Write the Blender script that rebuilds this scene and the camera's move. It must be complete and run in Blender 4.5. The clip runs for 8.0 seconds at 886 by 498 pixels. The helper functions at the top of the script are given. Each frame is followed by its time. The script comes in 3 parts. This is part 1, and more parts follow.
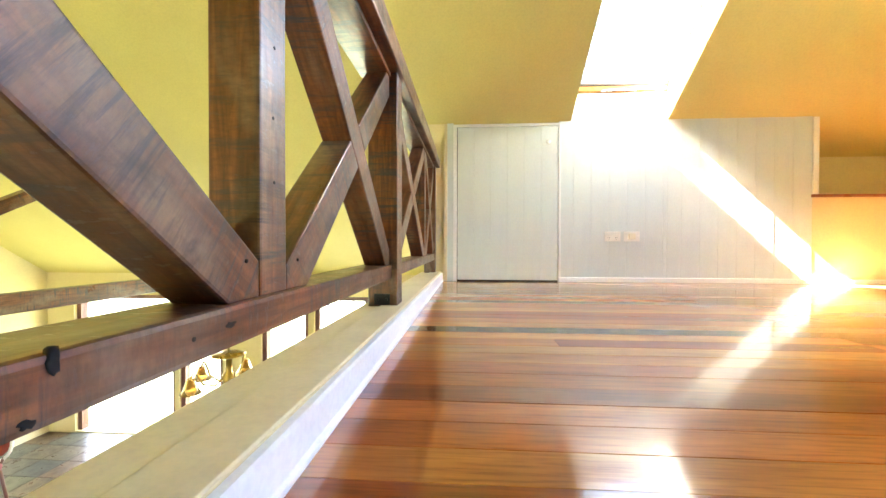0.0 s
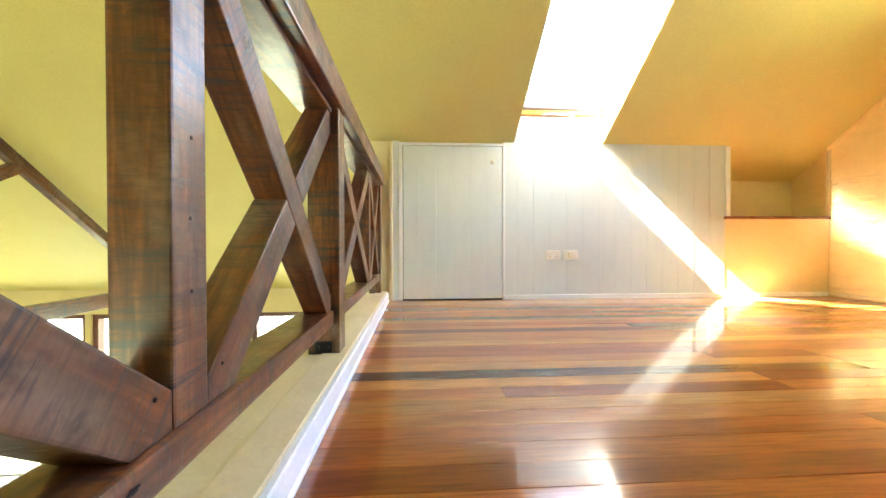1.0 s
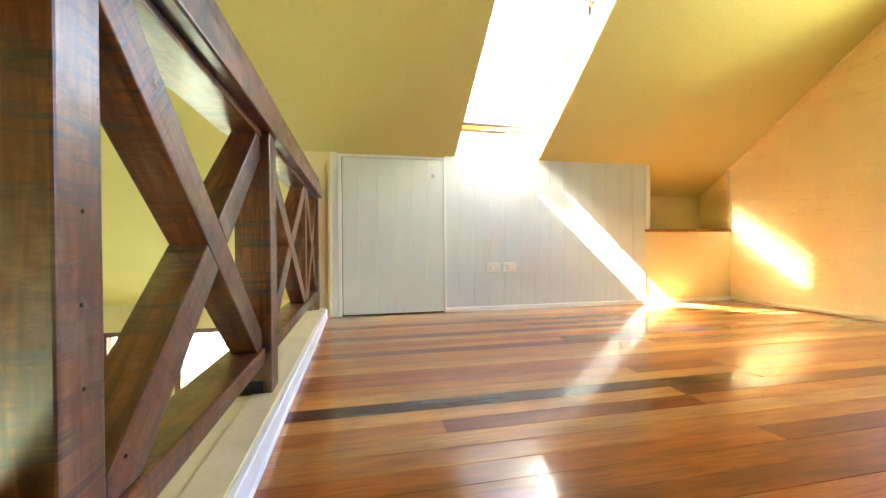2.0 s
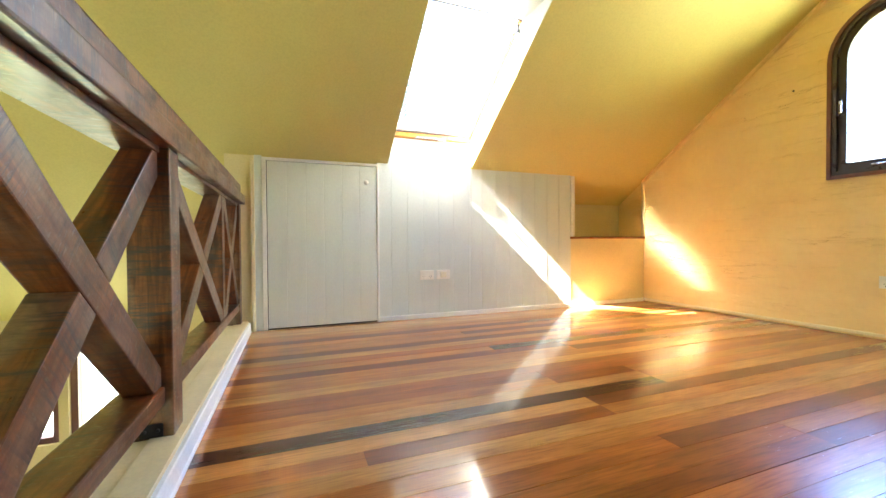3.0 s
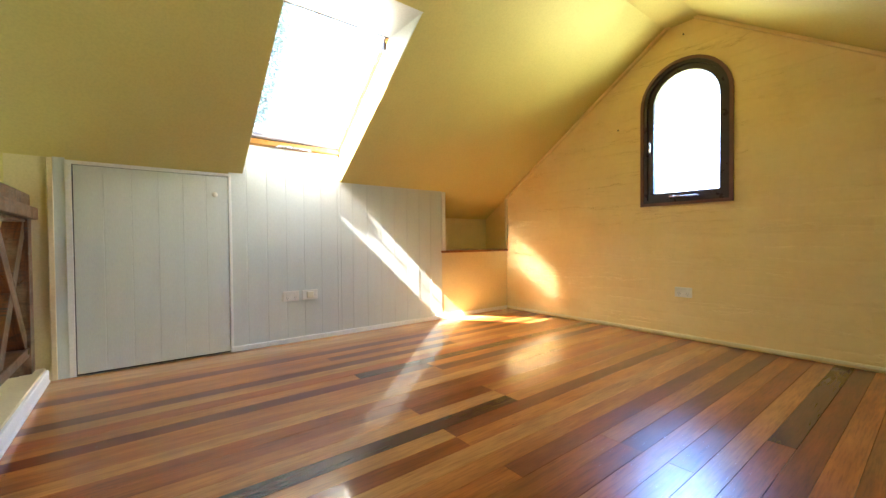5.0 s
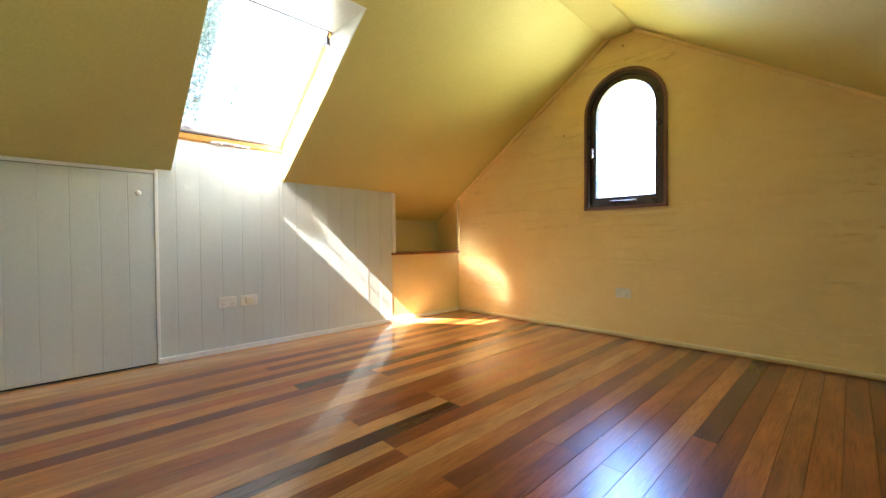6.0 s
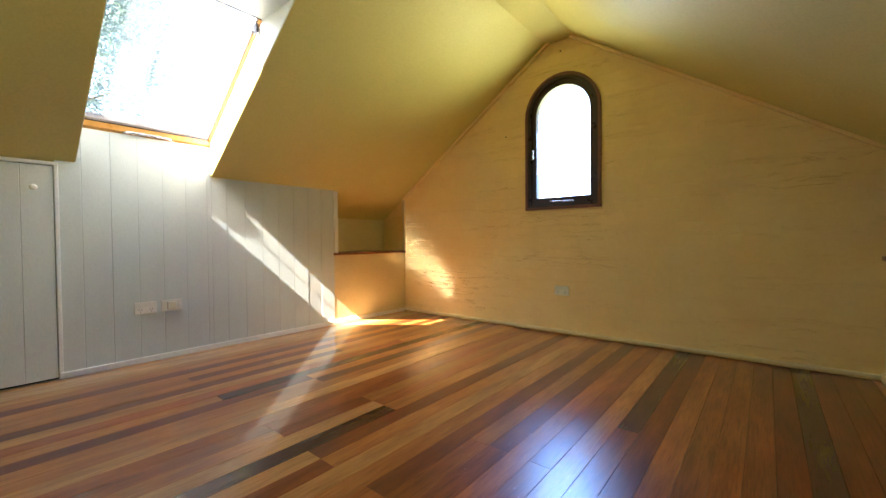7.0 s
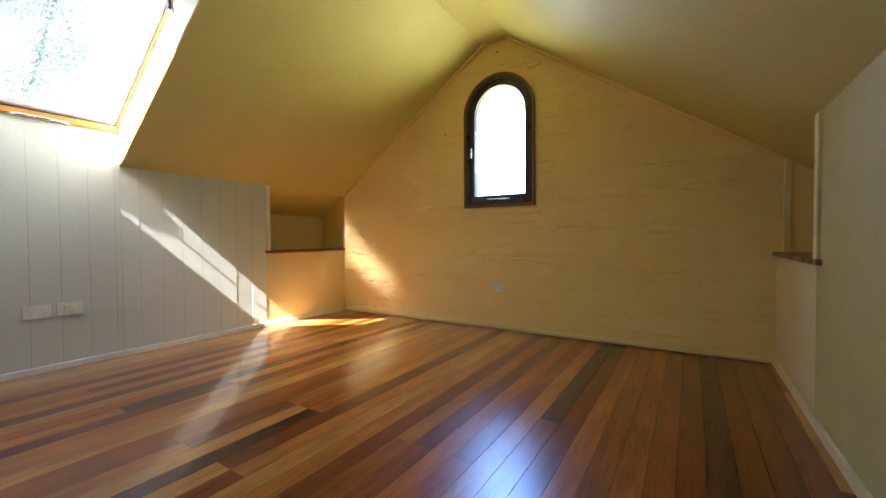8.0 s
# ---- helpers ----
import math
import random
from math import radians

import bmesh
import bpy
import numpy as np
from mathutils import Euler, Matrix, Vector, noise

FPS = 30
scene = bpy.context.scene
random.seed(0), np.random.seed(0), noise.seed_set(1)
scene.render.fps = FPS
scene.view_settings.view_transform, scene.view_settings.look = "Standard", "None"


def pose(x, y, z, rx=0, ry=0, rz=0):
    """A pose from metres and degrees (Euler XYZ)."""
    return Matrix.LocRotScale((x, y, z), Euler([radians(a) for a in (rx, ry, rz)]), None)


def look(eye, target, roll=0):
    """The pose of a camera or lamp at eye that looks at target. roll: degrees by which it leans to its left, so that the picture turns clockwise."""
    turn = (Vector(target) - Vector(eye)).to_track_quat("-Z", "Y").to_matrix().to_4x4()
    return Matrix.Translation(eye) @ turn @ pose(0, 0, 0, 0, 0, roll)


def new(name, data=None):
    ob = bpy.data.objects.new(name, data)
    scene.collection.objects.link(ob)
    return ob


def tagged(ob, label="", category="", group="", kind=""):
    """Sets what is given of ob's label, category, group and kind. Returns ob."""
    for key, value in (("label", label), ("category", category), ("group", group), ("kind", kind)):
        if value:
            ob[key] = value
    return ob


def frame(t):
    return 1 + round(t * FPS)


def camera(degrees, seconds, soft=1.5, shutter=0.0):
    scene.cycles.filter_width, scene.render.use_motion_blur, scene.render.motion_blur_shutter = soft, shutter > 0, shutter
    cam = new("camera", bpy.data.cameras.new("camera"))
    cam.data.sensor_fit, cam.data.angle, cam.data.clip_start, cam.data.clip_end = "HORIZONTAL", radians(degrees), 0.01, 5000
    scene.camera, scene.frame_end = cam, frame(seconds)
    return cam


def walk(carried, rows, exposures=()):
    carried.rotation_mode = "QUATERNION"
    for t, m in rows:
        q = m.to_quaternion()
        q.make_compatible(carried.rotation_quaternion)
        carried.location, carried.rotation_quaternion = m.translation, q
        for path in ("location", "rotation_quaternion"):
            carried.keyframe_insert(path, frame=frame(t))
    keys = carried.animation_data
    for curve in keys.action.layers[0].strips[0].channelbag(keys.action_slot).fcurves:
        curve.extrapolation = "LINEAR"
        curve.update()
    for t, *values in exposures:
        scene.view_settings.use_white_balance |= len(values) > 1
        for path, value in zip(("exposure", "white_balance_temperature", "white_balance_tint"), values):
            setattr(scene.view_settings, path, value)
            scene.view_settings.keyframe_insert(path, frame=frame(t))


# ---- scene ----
cam = camera(96.9, 8.0)
PATH = [
    (0, (0.331, 0.436, 0.283), (0.192, 2.431, 0.26), 0.1),
    (0.5, (0.334, 0.456, 0.359), (0.323, 2.456, 0.341), -0.1),
    (1, (0.332, 0.469, 0.427), (0.466, 2.465, 0.405), -0.1),
    (1.5, (0.333, 0.481, 0.477), (0.614, 2.462, 0.461), -0.3),
    (3, (0.397, 0.486, 0.605), (1.11, 2.355, 0.572), -0.4),
    (3.5, (0.439, 0.505, 0.651), (1.307, 2.307, 0.613), -0.5),
    (4, (0.471, 0.505, 0.696), (1.482, 2.23, 0.651), -0.5),
    (4.5, (0.489, 0.5, 0.72), (1.618, 2.151, 0.68), -0.5),
    (6, (0.595, 0.479, 0.756), (1.981, 1.921, 0.717), -0.4),
    (6.5, (0.64, 0.466, 0.75), (2.106, 1.826, 0.712), -0.4),
    (7, (0.685, 0.438, 0.752), (2.227, 1.711, 0.711), -0.5),
    (7.5, (0.726, 0.405, 0.749), (2.344, 1.579, 0.704), -0.5),
    (8, (0.763, 0.376, 0.737), (2.453, 1.445, 0.689), -0.4),
]
EXPOSURES = [(0, 5.54), (1.5, 5.25), (3.5, 4.87), (4.5, 4.6), (6.5, 4.12), (8, 3.71)]
walk(cam, [(t, look(eye, target, roll)) for t, eye, target, roll in PATH], EXPOSURES)

# ---- light ----
scene.cycles.caustics_reflective, scene.cycles.blur_glossy, scene.cycles.sample_clamp_indirect = True, 0.0, 0.0
SUN_WAY = Vector((1.02, 0.06, -1.0)).normalized()
world = bpy.data.worlds.new("sky")
scene.world = world
world.use_nodes = True
wn = world.node_tree
sky = wn.nodes.new("ShaderNodeTexSky")
sky.sky_type = "NISHITA"
sky.sun_disc = False
sky.dust_density, sky.air_density, sky.ozone_density = 5.0, 1.0, 1.2
sky.sun_elevation = math.asin(-SUN_WAY.z)
sky.sun_rotation = math.atan2(-SUN_WAY.x, -SUN_WAY.y)
wn.nodes["Background"].inputs["Strength"].default_value = 0.11
wn.links.new(sky.outputs["Color"], wn.nodes["Background"].inputs["Color"])
sun = new("sun", bpy.data.lights.new("sun", "SUN"))
sun.data.energy, sun.data.angle, sun.data.color = 4.5, radians(0.5), (1.0, 0.985, 0.95)
sun.matrix_world = look((0, 0, 20), Vector((0, 0, 20)) + SUN_WAY)


def sky_lamp(name, eye, target, w, h, power, colour=(0.86, 0.93, 1.0)):
    """Daylight that comes in through one opening."""
    lamp = new(name, bpy.data.lights.new(name, "AREA"))
    lamp.data.shape, lamp.data.size, lamp.data.size_y = "RECTANGLE", w, h
    lamp.data.energy, lamp.data.color = power, colour
    lamp.matrix_world = look(eye, target)
    return lamp


arch_sky = sky_lamp("lamp_arched_window", (3.86, 1.70, 1.52), (2.0, 1.38, 0.30), 0.56, 1.12, 1.1, (0.20, 0.41, 1.0))
arch_sky.data.shape, arch_sky.data.spread = "ELLIPSE", radians(115)
arch_lawn = sky_lamp("lamp_arched_window_lawn", (3.87, 1.70, 1.52), (2.0, 1.70, 2.6), 0.56, 1.12, 0.55, (0.97, 1.0, 0.66))
arch_lawn.data.shape, arch_lawn.data.spread = "ELLIPSE", radians(110)
sky_lamp("lamp_garden_doors", (-3.9, 5.75, -1.3), (-3.6, 0.0, -1.0), 2.2, 1.7, 1.5)
sky_lamp("lamp_garden_windows", (-1.3, 5.75, -1.0), (-1.3, 0.0, -0.6), 1.8, 1.1, 1.2)
# fill light added from the unseen south side
sky_lamp("lamp_south_windows", (-3.0, -2.4, -1.2), (-3.0, 3.0, -0.4), 3.0, 1.4, 0.7)

# ---- plan ----
YN, YS, XE, XV = 3.473, -0.04, 3.71, 0.125    # faces of the knee walls, the gable, the loft's open edge
KNEE, SLOPE = 1.216, 0.68                     # knee wall height, rise of the roof
YR = (YN + YS) / 2
RIDGE = KNEE + SLOPE * (YN - YR)
XW, YNW, YSW, ZF = -5.45, 5.42, -1.99, -2.3   # the tall room beside the loft
NX = 2.845                                    # where the corner recesses begin
SX0, SX1 = 1.085, 1.79                        # skylight shaft


def roof_z(y):
    return KNEE + SLOPE * (YN - y) if y > YR else KNEE + SLOPE * (y - YS)


# ---- materials ----
def material(name):
    m = bpy.data.materials.new(name)
    m.use_nodes = True
    return m, m.node_tree, m.node_tree.nodes["Principled BSDF"]


def node(t, kind, **inputs):
    n = t.nodes.new(kind)
    for k, v in inputs.items():
        n.inputs[k.replace("_", " ")].default_value = v
    return n


def mapped(t, scale=(1, 1, 1), per_object=False):
    """Object coordinates, stretched; shifted from piece to piece if asked."""
    c, m = t.nodes.new("ShaderNodeTexCoord"), t.nodes.new("ShaderNodeMapping")
    m.inputs["Scale"].default_value = scale
    if per_object:
        i, x = t.nodes.new("ShaderNodeObjectInfo"), t.nodes.new("ShaderNodeVectorMath")
        x.operation = "MULTIPLY_ADD"
        t.links.new(i.outputs["Random"], x.inputs[0])
        x.inputs[1].default_value = (37.0, 23.0, 11.0)
        t.links.new(c.outputs["Object"], x.inputs[2])
        t.links.new(x.outputs[0], m.inputs["Vector"])
    else:
        t.links.new(c.outputs["Object"], m.inputs["Vector"])
    return m.outputs["Vector"]


def noise_tex(t, vec, scale, detail=4.0, rough=0.55, distortion=0.0):
    n = node(t, "ShaderNodeTexNoise", Scale=scale, Detail=detail, Roughness=rough, Distortion=distortion)
    t.links.new(vec, n.inputs["Vector"])
    return n.outputs["Fac"]


def ramp(t, fac, *stops):
    r = t.nodes.new("ShaderNodeValToRGB")
    els = r.color_ramp.elements
    while len(els) < len(stops):
        els.new(0.5)
    for e, (p, c) in zip(els, stops):
        e.position, e.color = p, (*c, 1) if len(c) == 3 else c
    t.links.new(fac, r.inputs["Fac"])
    return r.outputs["Color"]


def mix(t, a, b, fac, how="MIX"):
    n = t.nodes.new("ShaderNodeMix")
    n.data_type, n.blend_type = "RGBA", how
    for sock, v in ((n.inputs[0], fac), (n.inputs[6], a), (n.inputs[7], b)):
        if isinstance(v, (int, float)):
            sock.default_value = v
        elif isinstance(v, tuple):
            sock.default_value = (*v, 1)
        else:
            t.links.new(v, sock)
    return n.outputs[2]


def bump(t, b, height, strength, distance):
    n = node(t, "ShaderNodeBump", Strength=strength, Distance=distance)
    t.links.new(height, n.inputs["Height"])
    t.links.new(n.outputs["Normal"], b.inputs["Normal"])


def painted(name, base, dark, rough=0.55, scale=2.0, relief=0.002, fine=90.0, drips=(1, 1, 1), fleck=0.93):
    m, t, b = material(name)
    v = mapped(t, drips)
    big, small = noise_tex(t, v, scale, 5, 0.6), noise_tex(t, v, fine, 3)
    c = ramp(t, big, (0.3, dark), (0.62, base))
    t.links.new(mix(t, c, ramp(t, small, (0.35, (fleck,) * 3), (0.6, (1, 1, 1))), 1.0, "MULTIPLY"), b.inputs["Base Color"])
    t.links.new(ramp(t, big, (0.2, (rough + 0.1,) * 3), (0.8, (rough - 0.06,) * 3)), b.inputs["Roughness"])
    bump(t, b, small, 0.35, relief)
    return m


def plain(name, base, rough=0.4, metal=0.0):
    m, t, b = material(name)
    v = mapped(t)
    n = noise_tex(t, v, 14.0, 5)
    t.links.new(ramp(t, n, (0.25, tuple(0.78 * c for c in base)), (0.7, base)), b.inputs["Base Color"])
    b.inputs["Metallic"].default_value = metal
    t.links.new(ramp(t, n, (0.3, (rough * 1.25,) * 3), (0.7, (rough * 0.85,) * 3)), b.inputs["Roughness"])
    return m


def old_timber(name, axis):
    """Reused hardwood: warm brown grain, slanting dark saw marks, grey weathered patches, a waxed sheen; the grain runs along the axis."""
    m, t, b = material(name)
    k = "XYZ".index(axis)
    v = mapped(t, tuple(0.6 if i == k else 7.0 for i in range(3)), True)
    even = mapped(t, (1, 1, 1), True)
    slow = mapped(t, tuple(0.5 if i == k else 1.5 for i in range(3)), True)
    grain = noise_tex(t, v, 9.0, 9, 0.6, 0.8)
    patch = noise_tex(t, slow, 4.0, 5, 0.6)
    stain = noise_tex(t, even, 8.0, 6, 0.65, 0.4)
    c = ramp(t, grain, (0.24, (0.045, 0.012, 0.004)), (0.48, (0.13, 0.039, 0.0105)), (0.74, (0.27, 0.09, 0.025)))
    c = mix(t, c, mix(t, c, (0.5, 0.46, 0.45), 1.0, "MULTIPLY"), ramp(t, patch, (0.38, (0.8, 0.8, 0.8)), (0.5, (0, 0, 0))))
    weather = ramp(t, noise_tex(t, slow, 5.0, 5, 0.6, 0.3), (0.5, (0, 0, 0)), (0.66, (0.8, 0.8, 0.8)))
    c = mix(t, c, (0.22, 0.15, 0.095), weather)
    saw = noise_tex(t, mapped(t, tuple(24.0 if i == k else 1.5 for i in range(3)), True), 3.2, 6, 0.68, 0.25)
    marks = ramp(t, saw, (0.4, (1, 1, 1)), (0.5, (0, 0, 0)))
    where = ramp(t, noise_tex(t, even, 5.0, 4), (0.42, (0, 0, 0)), (0.56, (0.85, 0.85, 0.85)))
    c = mix(t, c, (0.03, 0.03, 0.034), mix(t, marks, where, 1.0, "MULTIPLY"))
    c = mix(t, c, (0.018, 0.013, 0.011), ramp(t, stain, (0.56, (0, 0, 0)), (0.7, (0.85, 0.85, 0.85))))
    scuff = noise_tex(t, mapped(t, tuple(4.0 if i == k else 1.2 for i in range(3)), True), 30.0, 6, 0.7)
    c = mix(t, c, ramp(t, scuff, (0.34, (0.6, 0.58, 0.56)), (0.5, (1, 1, 1)), (0.7, (1.3, 1.27, 1.24))), 0.8, "MULTIPLY")
    t.links.new(c, b.inputs["Base Color"])
    t.links.new(ramp(t, stain, (0.3, (0.26,) * 3), (0.7, (0.45,) * 3)), b.inputs["Roughness"])
    b.inputs["Coat Weight"].default_value = 0.4
    t.links.new(ramp(t, scuff, (0.35, (0.3,) * 3), (0.6, (0.15,) * 3)), b.inputs["Coat Roughness"])
    bump(t, b, mix(t, grain, scuff, 0.5), 0.35, 0.002)
    return m


def board_wood():
    """Varnished strip floor: the colour of each board comes from the board, the figure from the grain."""
    m, t, b = material("varnished_floorboard")
    info = t.nodes.new("ShaderNodeObjectInfo")
    grain = noise_tex(t, mapped(t, (1.0, 16.0, 16.0), True), 9.0, 7, 0.6, 0.3)
    figure = noise_tex(t, mapped(t, (0.8, 4.0, 4.0), True), 3.0, 3, 0.5)
    c = mix(t, info.outputs["Color"], ramp(t, grain, (0.28, (0.62, 0.56, 0.54)), (0.5, (0.98, 0.97, 0.96)), (0.76, (1.2, 1.18, 1.15))), 1.0, "MULTIPLY")
    c = mix(t, c, ramp(t, figure, (0.32, (0.62, 0.54, 0.50)), (0.66, (1.12, 1.12, 1.12))), 0.85, "MULTIPLY")
    nails = node(t, "ShaderNodeTexVoronoi", Scale=5.0)
    t.links.new(mapped(t, (1, 2.6, 1), True), nails.inputs["Vector"])
    c = mix(t, (0.03, 0.015, 0.01), c, ramp(t, nails.outputs["Distance"], (0.02, (0, 0, 0)), (0.034, (1, 1, 1))))
    t.links.new(c, b.inputs["Base Color"])
    world_xy = t.nodes.new("ShaderNodeNewGeometry").outputs["Position"]
    worn = noise_tex(t, world_xy, 2.3, 7, 0.7, 0.4)
    along = node(t, "ShaderNodeMapping", Scale=(3.0, 26.0, 1.0))
    t.links.new(world_xy, along.inputs["Vector"])
    scratch = noise_tex(t, along.outputs["Vector"], 4.0, 6, 0.7)
    far = t.nodes.new("ShaderNodeVectorMath")
    far.operation = "DISTANCE"
    t.links.new(world_xy, far.inputs[0])
    far.inputs[1].default_value = (1.9, 1.05, 0.0)
    corner = t.nodes.new("ShaderNodeVectorMath")
    corner.operation = "DISTANCE"
    t.links.new(world_xy, corner.inputs[0])
    corner.inputs[1].default_value = (3.35, 3.25, 0.0)
    trodden = mix(t, worn, far.outputs["Value"], 0.72)
    polish = ramp(t, worn, (0.44, (0.085,) * 3), (0.6, (0.105,) * 3), (0.78, (0.14,) * 3))
    rough = mix(t, ramp(t, trodden, (0.32, (0.26,) * 3), (0.55, (0.15,) * 3), (0.82, (0.0,) * 3)), polish, 1.0, "LIGHTEN")
    rough = mix(t, rough, ramp(t, corner.outputs["Value"], (0.5, (0.165,) * 3), (0.8, (0.0,) * 3)), 1.0, "LIGHTEN")
    rough = mix(t, rough, ramp(t, scratch, (0.5, (0.0,) * 3), (0.75, (0.025,) * 3)), 1.0, "ADD")
    t.links.new(rough, b.inputs["Coat Roughness"])
    b.inputs["Roughness"].default_value = 0.3
    b.inputs["Specular IOR Level"].default_value = 0.08
    b.inputs["Coat IOR"].default_value = 1.8
    b.inputs["Coat Weight"].default_value = 1.0
    bump(t, b, mix(t, grain, figure, 0.6), 0.02, 0.0012)
    return m


def glass():
    m, t, b = material("window_glass")
    b.inputs["Transmission Weight"].default_value = 1.0
    b.inputs["Roughness"].default_value = 0.0
    b.inputs["IOR"].default_value = 1.02
    return m


def veiled_glass():
    """Roof glass with a translucent film added to veil the view in pale haze."""
    m, t, b = material("veiled_roof_glass")
    b.inputs["Transmission Weight"].default_value = 1.0
    b.inputs["Roughness"].default_value = 0.0
    b.inputs["IOR"].default_value = 1.02
    veil = node(t, "ShaderNodeBsdfTranslucent", Color=(0.75, 0.82, 0.86, 1.0))
    both = t.nodes.new("ShaderNodeMixShader")
    t.links.new(ramp(t, noise_tex(t, mapped(t), 5.0, 5), (0.3, (0.014,) * 3), (0.7, (0.035,) * 3)), both.inputs[0])
    t.links.new(b.outputs[0], both.inputs[1])
    t.links.new(veil.outputs[0], both.inputs[2])
    t.links.new(both.outputs[0], t.nodes["Material Output"].inputs["Surface"])
    return m


VEILED = veiled_glass()
CEILING = painted("yellow_ceiling_paint", (0.70, 0.605, 0.215), (0.66, 0.56, 0.19), 0.6, 1.2, 0.0012)
BRICK = painted("cream_painted_brick", (0.93, 0.72, 0.34), (0.885, 0.655, 0.285), 0.5, 3.0, 0.0004, 30.0, (1, 1, 1), 0.975)
bt = BRICK.node_tree
position = bt.nodes.new("ShaderNodeNewGeometry").outputs["Position"]
stretch = node(bt, "ShaderNodeMapping", Scale=(1.0, 1.6, 19.0))
bt.links.new(position, stretch.inputs["Vector"])
ridges = ramp(bt, noise_tex(bt, stretch.outputs["Vector"], 1.5, 4, 0.5), (0.485, (1, 1, 1)), (0.5, (0, 0, 0)), (0.515, (1, 1, 1)))
low = node(bt, "ShaderNodeBump", Strength=0.7, Distance=0.009)
spots = ramp(bt, noise_tex(bt, stretch.outputs["Vector"], 0.55, 3, 0.5), (0.5, (1, 1, 1)), (0.6, (0, 0, 0)))
ridges = mix(bt, ridges, (1.0, 1.0, 1.0), spots)
bt.links.new(ridges, low.inputs["Height"])
fine_bump = [n for n in bt.nodes if n.bl_idname == "ShaderNodeBump" and n != low][0]
for whole_wall in [n for n in bt.nodes if n.bl_idname == "ShaderNodeMapping" and n != stretch]:
    bt.links.new(position, whole_wall.inputs["Vector"])
bt.links.new(low.outputs["Normal"], fine_bump.inputs["Normal"])
PLASTER = painted("cream_plaster", (0.77, 0.66, 0.38), (0.71, 0.60, 0.33), 0.6, 1.5)
PANEL = painted("white_panel_paint", (0.71, 0.75, 0.695), (0.66, 0.70, 0.645), 0.42, 2.0, 0.001, 70.0, (4, 4, 0.6))
TRIM = painted("white_trim_paint", (0.89, 0.89, 0.85), (0.84, 0.83, 0.78), 0.35, 5.0, 0.001)
CREAM_TRIM = painted("cream_ledge_paint", (0.80, 0.68, 0.42), (0.72, 0.60, 0.36), 0.4, 6.0, 0.0015)
BEAD = painted("cream_bead_paint", (0.95, 0.83, 0.54), (0.9, 0.77, 0.48), 0.4, 5.0, 0.001)
# cream paint, darkened a little to stand in for light falling off here
SOUTH = painted("dimmed_cream_board_paint", (0.56, 0.495, 0.20), (0.50, 0.44, 0.165), 0.45, 2.0)
GAP = plain("dark_gap", (0.02, 0.015, 0.01), 0.9)
TIMBER_Y = old_timber("reused_timber_level", "Y")
TIMBER_Z = old_timber("reused_timber_upright", "Z")
BOARD = board_wood()
SILL = plain("stained_red_sill", (0.26, 0.09, 0.035), 0.3)
FRAME = plain("dark_brown_window_timber", (0.034, 0.02, 0.022), 0.3)
FRAME_EDGE = plain("red_brown_window_edge", (0.19, 0.075, 0.06), 0.4)
PINE = plain("oiled_pine_sash", (0.62, 0.30, 0.07), 0.3)
METAL = plain("bright_metal", (0.75, 0.75, 0.74), 0.25, 1.0)
STEEL = plain("black_steel", (0.03, 0.03, 0.035), 0.4, 0.6)
BRASS = plain("aged_brass", (0.5, 0.34, 0.1), 0.28, 1.0)
WHITE = plain("white_plastic", (0.93, 0.90, 0.80), 0.3)
CREAM_PLASTIC = plain("aged_cream_plastic", (0.86, 0.80, 0.60), 0.35)
GLASS = glass()
SLATE = plain("slate_tile", (0.16, 0.15, 0.13), 0.3)
BRUSH = plain("dry_lawn", (0.16, 0.19, 0.07), 0.9)


# ---- builders ----
def mesh_object(name, bm, mat, parent=None):
    data = bpy.data.meshes.new(name)
    bm.normal_update()
    bm.to_mesh(data)
    bm.free()
    for one in (mat if isinstance(mat, (list, tuple)) else [mat]):
        data.materials.append(one)
    ob = new(name, data)
    ob.parent = parent
    return ob


def part(name, bm, mat, parent, label=""):
    ob = mesh_object(name, bm, mat, parent)
    return tagged(ob, label) if label else ob


def thing(name, at, label, category, group="", kind=""):
    ob = new(name)
    ob.empty_display_size = 0.05
    ob.location = at
    return tagged(ob, label, category, group, kind)


def box(x0, y0, z0, x1, y1, z1, edge=0.0, bm=None, m=None):
    """A box with softened edges."""
    out = bm or bmesh.new()
    made = bmesh.ops.create_cube(out, size=1)["verts"]
    for v in made:
        v.co = Vector((x0 + (v.co.x + 0.5) * (x1 - x0), y0 + (v.co.y + 0.5) * (y1 - y0), z0 + (v.co.z + 0.5) * (z1 - z0)))
    if m is not None:
        bmesh.ops.transform(out, matrix=m, verts=made)
    if edge:
        edges = list({e for v in made for e in v.link_edges})
        bmesh.ops.bevel(out, geom=edges, offset=edge, segments=2, affect="EDGES", profile=0.6)
    return out


def prism(points, axis, lo, hi, edge=0.0, bm=None):
    """A flat outline pushed out along an axis; points are the other two coordinates in order."""
    out = bm or bmesh.new()

    def place(p, w):
        p = list(p)
        p.insert("xyz".index(axis), w)
        return p
    a = [out.verts.new(place(p, lo)) for p in points]
    b = [out.verts.new(place(p, hi)) for p in points]
    n = len(points)
    faces = [out.faces.new(a), out.faces.new(b[::-1])] + [out.faces.new((a[i], b[i], b[(i + 1) % n], a[(i + 1) % n])) for i in range(n)]
    bmesh.ops.recalc_face_normals(out, faces=faces)
    if edge:
        bmesh.ops.bevel(out, geom=list({e for f in faces for e in f.edges}), offset=edge, segments=2, affect="EDGES", profile=0.6)
    return out


